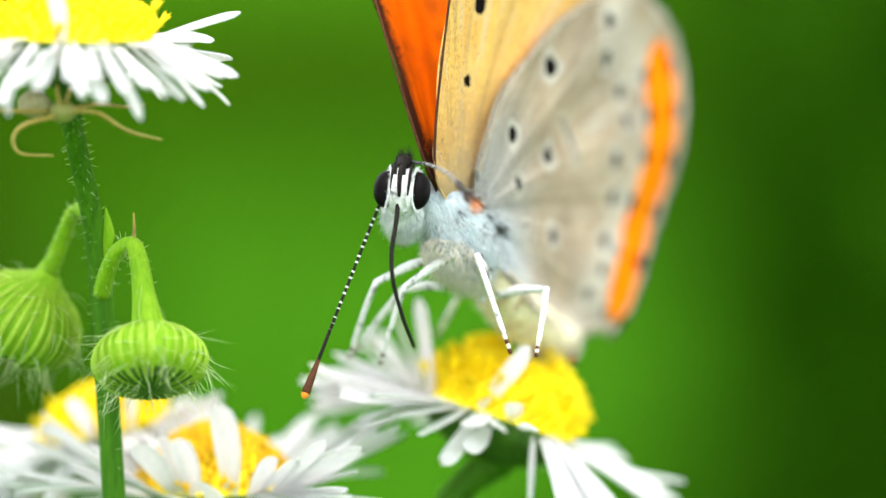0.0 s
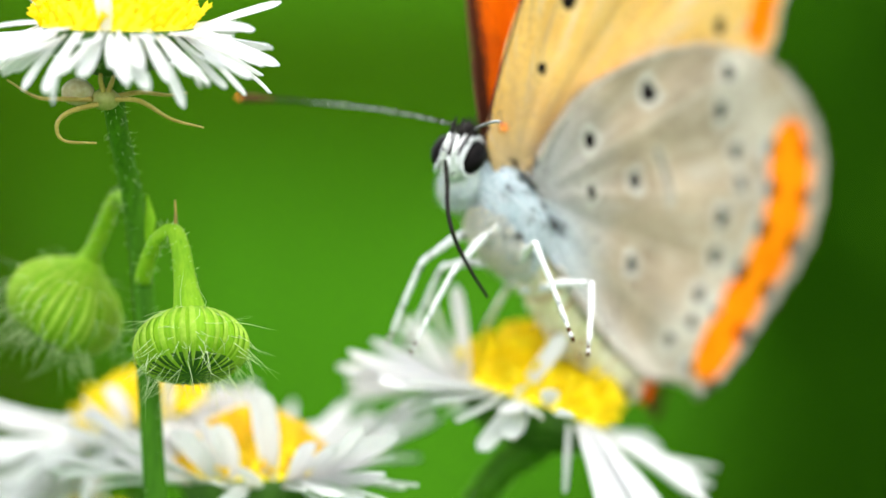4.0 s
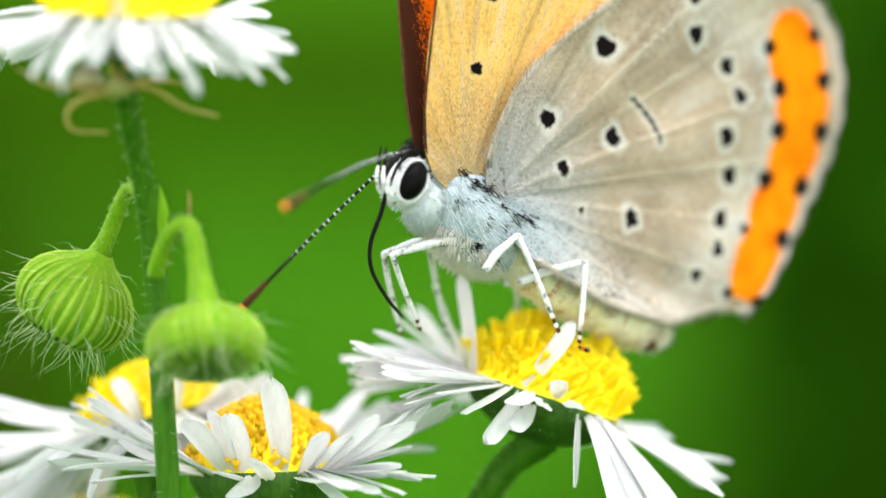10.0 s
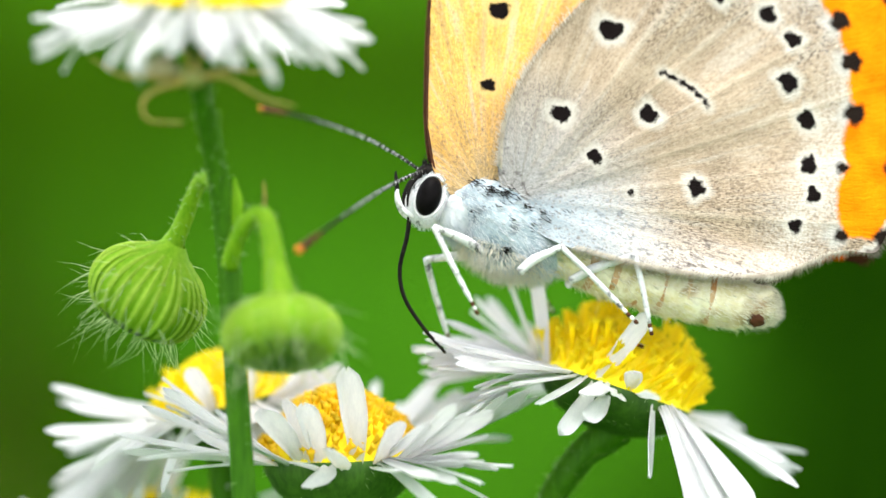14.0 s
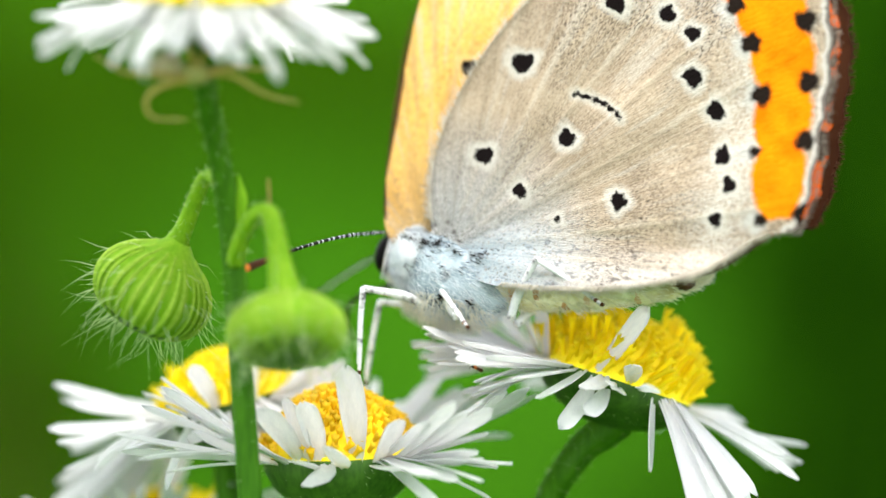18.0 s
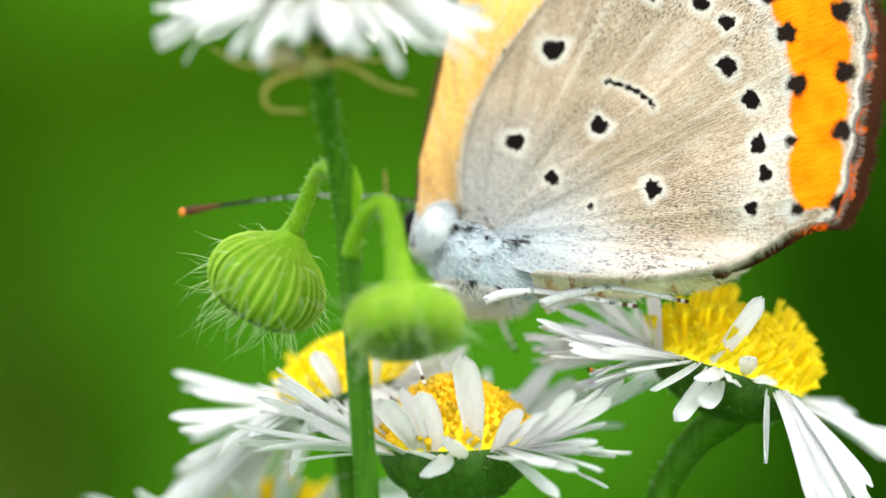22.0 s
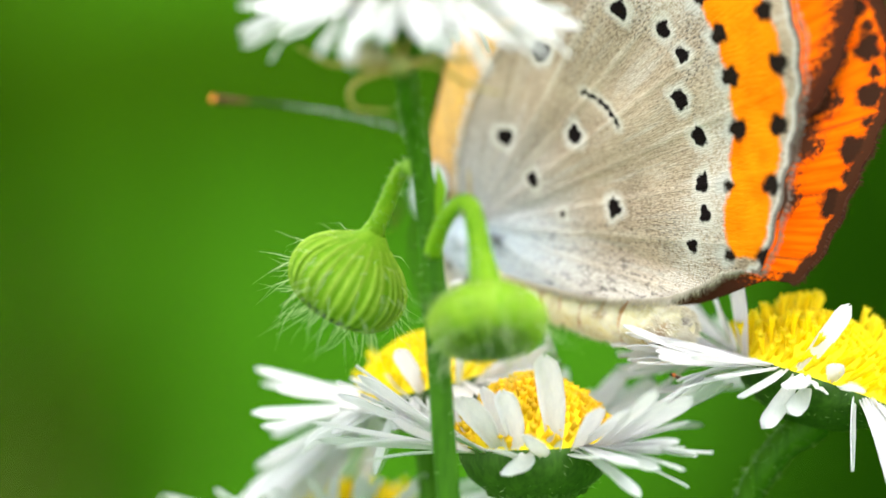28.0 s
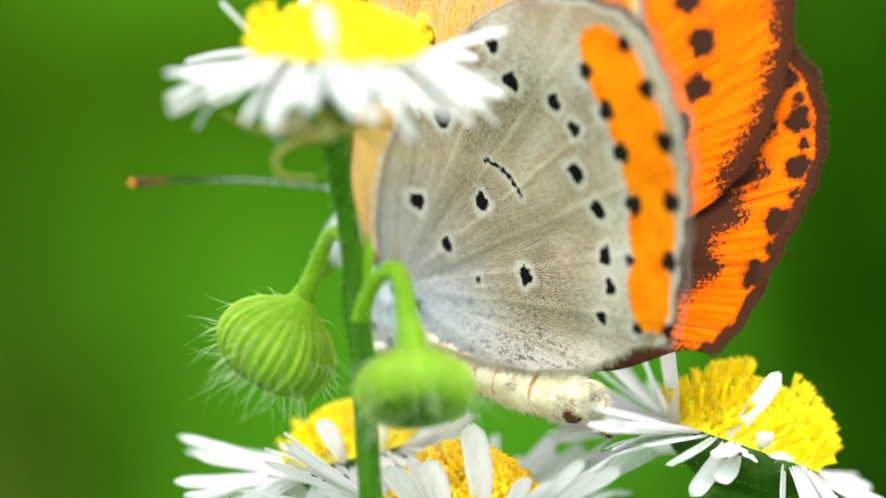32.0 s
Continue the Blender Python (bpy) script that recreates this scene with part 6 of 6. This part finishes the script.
    # feelers and tongue: seconds and the way they point, in the butterfly's space
    feel_left = [
        (0, -0.479, -0.652, -0.588), (0.5, -0.471, -0.555, -0.685), (1, -0.022, -0.391, -0.92), (1.5, 0.433, -0.196, -0.88),
        (2, 0.004, -0.492, -0.871), (2.5, -0.412, -0.716, -0.564), (3, -0.418, -0.71, -0.567), (3.5, -0.43, -0.754, -0.497),
        (5.5, -0.463, -0.599, -0.653), (6, -0.142, -0.53, -0.836), (6.5, -0.396, -0.587, -0.706), (7, -0.135, -0.515, -0.847),
        (7.5, 0.076, -0.414, -0.907), (8, -0.016, -0.438, -0.899), (8.5, -0.563, -0.607, -0.562), (9, -0.613, -0.601, -0.514),
        (9.5, -0.62, -0.596, -0.511), (10, -0.672, -0.455, -0.584), (10.5, -0.063, -0.365, -0.929), (11, 0.308, 0.055, -0.95),
        (11.5, -0.609, -0.447, -0.655), (12, -0.749, -0.43, -0.504), (12.5, -0.699, -0.541, -0.468), (13, -0.747, -0.639, -0.185),
        (13.5, -0.438, -0.509, -0.741), (14, -0.404, -0.678, -0.614), (14.5, -0.34, -0.846, -0.411), (16.5, -0.325, -0.796, -0.51),
        (17, -0.9, -0.435, 0.009), (17.5, -0.28, -0.878, -0.389), (18, -0.271, -0.858, -0.437), (18.5, -0.529, -0.837, -0.137),
        (19, -0.544, -0.83, -0.124), (19.5, -0.867, -0.498, 0.032), (20, -0.857, -0.472, -0.205), (20.5, -0.519, -0.754, -0.403),
        (21, -0.806, -0.478, -0.348), (21.5, -0.877, -0.479, 0.04), (22, -0.906, -0.32, -0.278), (22.5, -0.614, -0.213, -0.76),
        (23, -0.906, -0.321, -0.277), (23.5, -0.862, -0.294, -0.414), (24, -0.771, -0.478, -0.422), (24.5, -0.837, -0.508, -0.205),
        (25, -0.807, -0.571, -0.149), (25.5, -0.789, -0.613, -0.055), (27.5, -0.701, -0.618, -0.356), (28, -0.636, -0.723, -0.27),
        (28.5, -0.489, -0.733, -0.473), (29, 0.045, -0.36, -0.932), (29.5, 0.008, -0.429, -0.903), (30, -0.387, -0.725, -0.57),
        (30.5, -0.461, -0.775, -0.433), (31, -0.507, -0.791, -0.344), (31.5, -0.548, -0.796, -0.258), (32, -0.514, -0.783, -0.351),
    ]
    walk(FEELERS["left"], [(t, aim(on_head(t, (-5.05, -0.3, -0.4)), w, "x", (0.3, 0, 1))) for t, *w in feel_left])
    feel_right = [
        (0, 0.213, 0.448, -0.868), (0.5, 0.278, 0.379, -0.883), (1, -0.419, 0.812, -0.407), (1.5, -0.588, 0.776, -0.229),
        (2, -0.586, 0.771, -0.248), (2.5, -0.644, 0.74, -0.196), (3, -0.672, 0.716, -0.188), (3.5, -0.52, 0.845, -0.125),
        (5.5, -0.232, 0.97, 0.073), (6, -0.305, 0.952, -0.028), (6.5, -0.186, 0.983, -0.008), (7, -0.584, 0.69, -0.427),
        (7.5, -0.234, 0.776, -0.585), (8, 0.026, 0.38, -0.925), (8.5, 0.166, 0.269, -0.949), (9, 0.08, 0.287, -0.955),
        (9.5, -0.434, 0.771, -0.466), (10, 0.043, 0.705, -0.708), (10.5, -0.017, 0.134, -0.991), (11, -0.343, 0.862, -0.373),
        (11.5, 0.107, 0.69, -0.716), (12, 0.139, 0.326, -0.935), (12.5, -0.529, 0.807, -0.263), (13, -0.591, 0.755, -0.283),
        (13.5, -0.583, 0.755, -0.301), (14, -0.678, 0.699, 0.229), (14.5, -0.89, 0.449, 0.078), (16.5, -0.766, 0.643, -0.009),
        (17, -0.673, 0.738, -0.043), (18, -0.763, 0.515, -0.39), (19, -0.803, -0.168, -0.572), (19.5, -0.839, 0.536, -0.094),
        (20, -0.686, 0.714, 0.139), (21, -0.705, 0.684, -0.188), (22, -0.526, 0.842, 0.119), (23, -0.493, 0.868, 0.055),
        (24, -0.474, 0.72, -0.507), (25, -0.622, 0.662, -0.419), (25.5, -0.698, 0.584, -0.414), (27.5, -0.587, 0.614, -0.527),
        (28, -0.654, 0.51, -0.559), (29, -0.633, 0.471, -0.615), (30, -0.633, 0.388, -0.67), (31, -0.642, 0.359, -0.678),
        (32, -0.622, 0.431, -0.653),
    ]
    walk(FEELERS["right"], [(t, aim(on_head(t, (-5.05, 0.3, -0.4)), w, "x", (0.3, 0, 1))) for t, *w in feel_right])
    tongue = [
        (0, 0.493, 0.06, -0.868), (0.5, 0.728, -0.023, -0.685), (1, 0.707, -0.071, -0.703), (1.5, 0.721, 0.054, -0.691),
        (2, 0.764, 0.007, -0.645), (2.5, 0.723, -0.046, -0.689), (3, 0.737, -0.171, -0.654), (3.5, 0.801, -0.15, -0.579),
        (5.5, 0.749, -0.083, -0.657), (6, 0.694, -0.02, -0.719), (7, 0.653, -0.134, -0.745), (7.5, 0.368, 0.117, -0.922),
        (8, 0.517, -0.001, -0.856), (8.5, 0.612, -0.096, -0.785), (9, 0.652, -0.132, -0.747), (9.5, 0.72, 0.127, -0.683),
        (10, 0.728, 0.327, -0.603), (10.5, 0.565, -0.182, -0.805), (11, 0.546, -0.051, -0.836), (11.5, 0.643, 0.457, -0.615),
        (12, 0.506, 0.364, -0.782), (12.5, 0.359, 0.044, -0.932), (13, 0.61, 0.498, -0.616), (13.5, 0.476, 0.502, -0.722),
        (14, 0.537, 0.319, -0.781), (14.5, 0.345, 0.747, -0.568), (16.5, -0.575, 0.81, -0.116), (17, -0.233, 0.846, -0.479),
        (18, -0.57, 0.762, -0.308), (19, -0.532, 0.841, 0.096), (21, -0.424, 0.737, -0.527), (23, -0.104, 0.992, -0.076),
        (25, -0.009, 0.485, -0.875), (28, 0.236, 0.396, -0.888), (32, 0.565, 0.155, -0.811),
    ]
    walk(TONGUE, [(t, aim(on_head(t, (-4.95, 0, -2.5)), w, "z", (1, 0, 0.2))) for t, *w in tongue])
    # legs: seconds and the place of the foot on the stage (mm)
    feet = {
        (-1, 'front'): [(0, 2.95, 0.5, -3.65), (6, 2.5, 0.0, -3.75), (9, 3.3, -0.5, -3.6), (10.5, 2.06, -0.5, -2.98), (14.5, 1.72, -3.5, -2.93), (16.5, -3.15, 0.0, -5.9), (18, -3.15, 0.0, -5.9), (19.5, -4.25, 0.0, -6.29), (22, -5.14, 0.5, -6.46), (24, -5.33, 0.5, -6.53), (28, -3.89, 0.5, -6.3), (32, -3.75, 0.5, -6.52)],
        (1, 'front'): [(0, 1.65, 2.0, -3.4), (9, 1.9, 1.4, -3.2), (14.5, 0.56, 2.0, -4.39), (16.5, -2.6, 3.0, -6.34), (23, -4.32, 3.0, -6.58), (32, -4.49, 4.0, -6.98)],
        (-1, 'middle'): [(0, 8.25, -7.0, -3.16), (3, 8.25, -6.8, -3.16), (6, 8.29, -5.2, -3.19), (7, 8.27, -4.3, -3.1), (9, 8.31, -1.5, -3.2), (11, 7.81, -0.8, -3.44), (13, 8.23, 0.0, -3.41), (14.5, 8.11, -3.6, -3.35), (16.5, 1.11, -2.6, -3.45), (18.4, 1.11, -2.6, -3.45), (19.2, 4.94, -2.4, -2.62), (21.5, 4.94, -2.4, -2.62), (23, 1.09, -2.0, -4.64), (25.5, 1.09, -2.0, -4.64), (32, 0.16, 2.0, -4.19)],
        (1, 'middle'): [(0, 1.82, 3.0, -3.31), (9, 3.21, 3.0, -3.59), (14.5, 5.1, 4.0, -2.94), (16.5, 0.26, 4.0, -4.3), (25, -2.37, 6.0, -5.51), (32, -3.77, 6.0, -6.12)],
        (-1, 'hind'): [(0, 9.27, -6.0, -3.29), (3, 9.27, -6.0, -3.29), (6, 9.31, -4.6, -3.31), (7, 8.97, -3.8, -3.45), (9, 9.07, -1.0, -3.67), (11, 8.7, 0.0, -3.87), (13, 8.83, 1.0, -3.89), (14.5, 8.68, -3.2, -3.81), (16.5, 6.72, -2.6, -2.83), (18.3, 6.72, -2.6, -2.83), (20, 7.03, -1.5, -2.9), (21.5, 6.2, -1.2, -2.9), (23, 4.08, 0.5, -3.6), (32, 2.47, 2.0, -4.22)],
        (1, 'hind'): [(0, 5.27, 5.0, -2.65), (14.5, 6.87, 5.0, -3.2), (19, 4.55, 5.0, -3.69), (25, 0.98, 7.0, -5.11), (32, -2.08, 8.0, -4.66)],
    }
    for key, stands in feet.items():
        lg, sh, hip = LEGS[key]
        f, g = REACH[key[1]]
        ts = [q[0] for q in stands]
        thighs, shins = [], []
        for t, m in at:
            if t % 1 > 0.1 and t not in (5.5, 16.5, 27.5, 3.5, 14.5, 25.5):
                continue
            q = [float(np.interp(t, ts, [r[i] for r in stands])) for i in (1, 2, 3)]
            h = STAGE.inverted() @ m @ (hip * MM) / MM
            for k in range(11):
                p = Vector((q[0], q[1] + (h.y - q[1]) * k / 10, q[2]))
                if (p - h).length < (f + g) * 0.96:
                    break
            p = m.inverted() @ on_stage(*p) / MM
            way = p - hip
            d = min(max(way.length, g - f + 0.2), (f + g) * 0.985)
            up = m.to_3x3().inverted() @ Vector((0, 0, 1))
            ahead, aside, rise = {"front": (-2.0, 0.5, 1.2), "middle": (-1.1, -0.29, 1.7), "hind": (1.26, 0.54, 2.47)}[key[1]]
            out = Vector((ahead, key[0] * aside, 0)) + up * rise
            w = way.normalized()
            n = (out - w * out.dot(w)).normalized()
            bend = math.acos(max(-1, min(1, (f * f + d * d - g * g) / (2 * f * d))))
            fold = math.acos(max(-1, min(1, (f * f + g * g - d * d) / (2 * f * g))))
            thighs.append((t, aim(hip, w * math.cos(bend) + n * math.sin(bend), "z", n * math.cos(bend) - w * math.sin(bend))))
            shins.append((t, mm_pose(0, 0, -f, 0, math.degrees(math.pi - fold), 0)))
        walk(lg, thighs)
        walk(sh, shins)


motions()
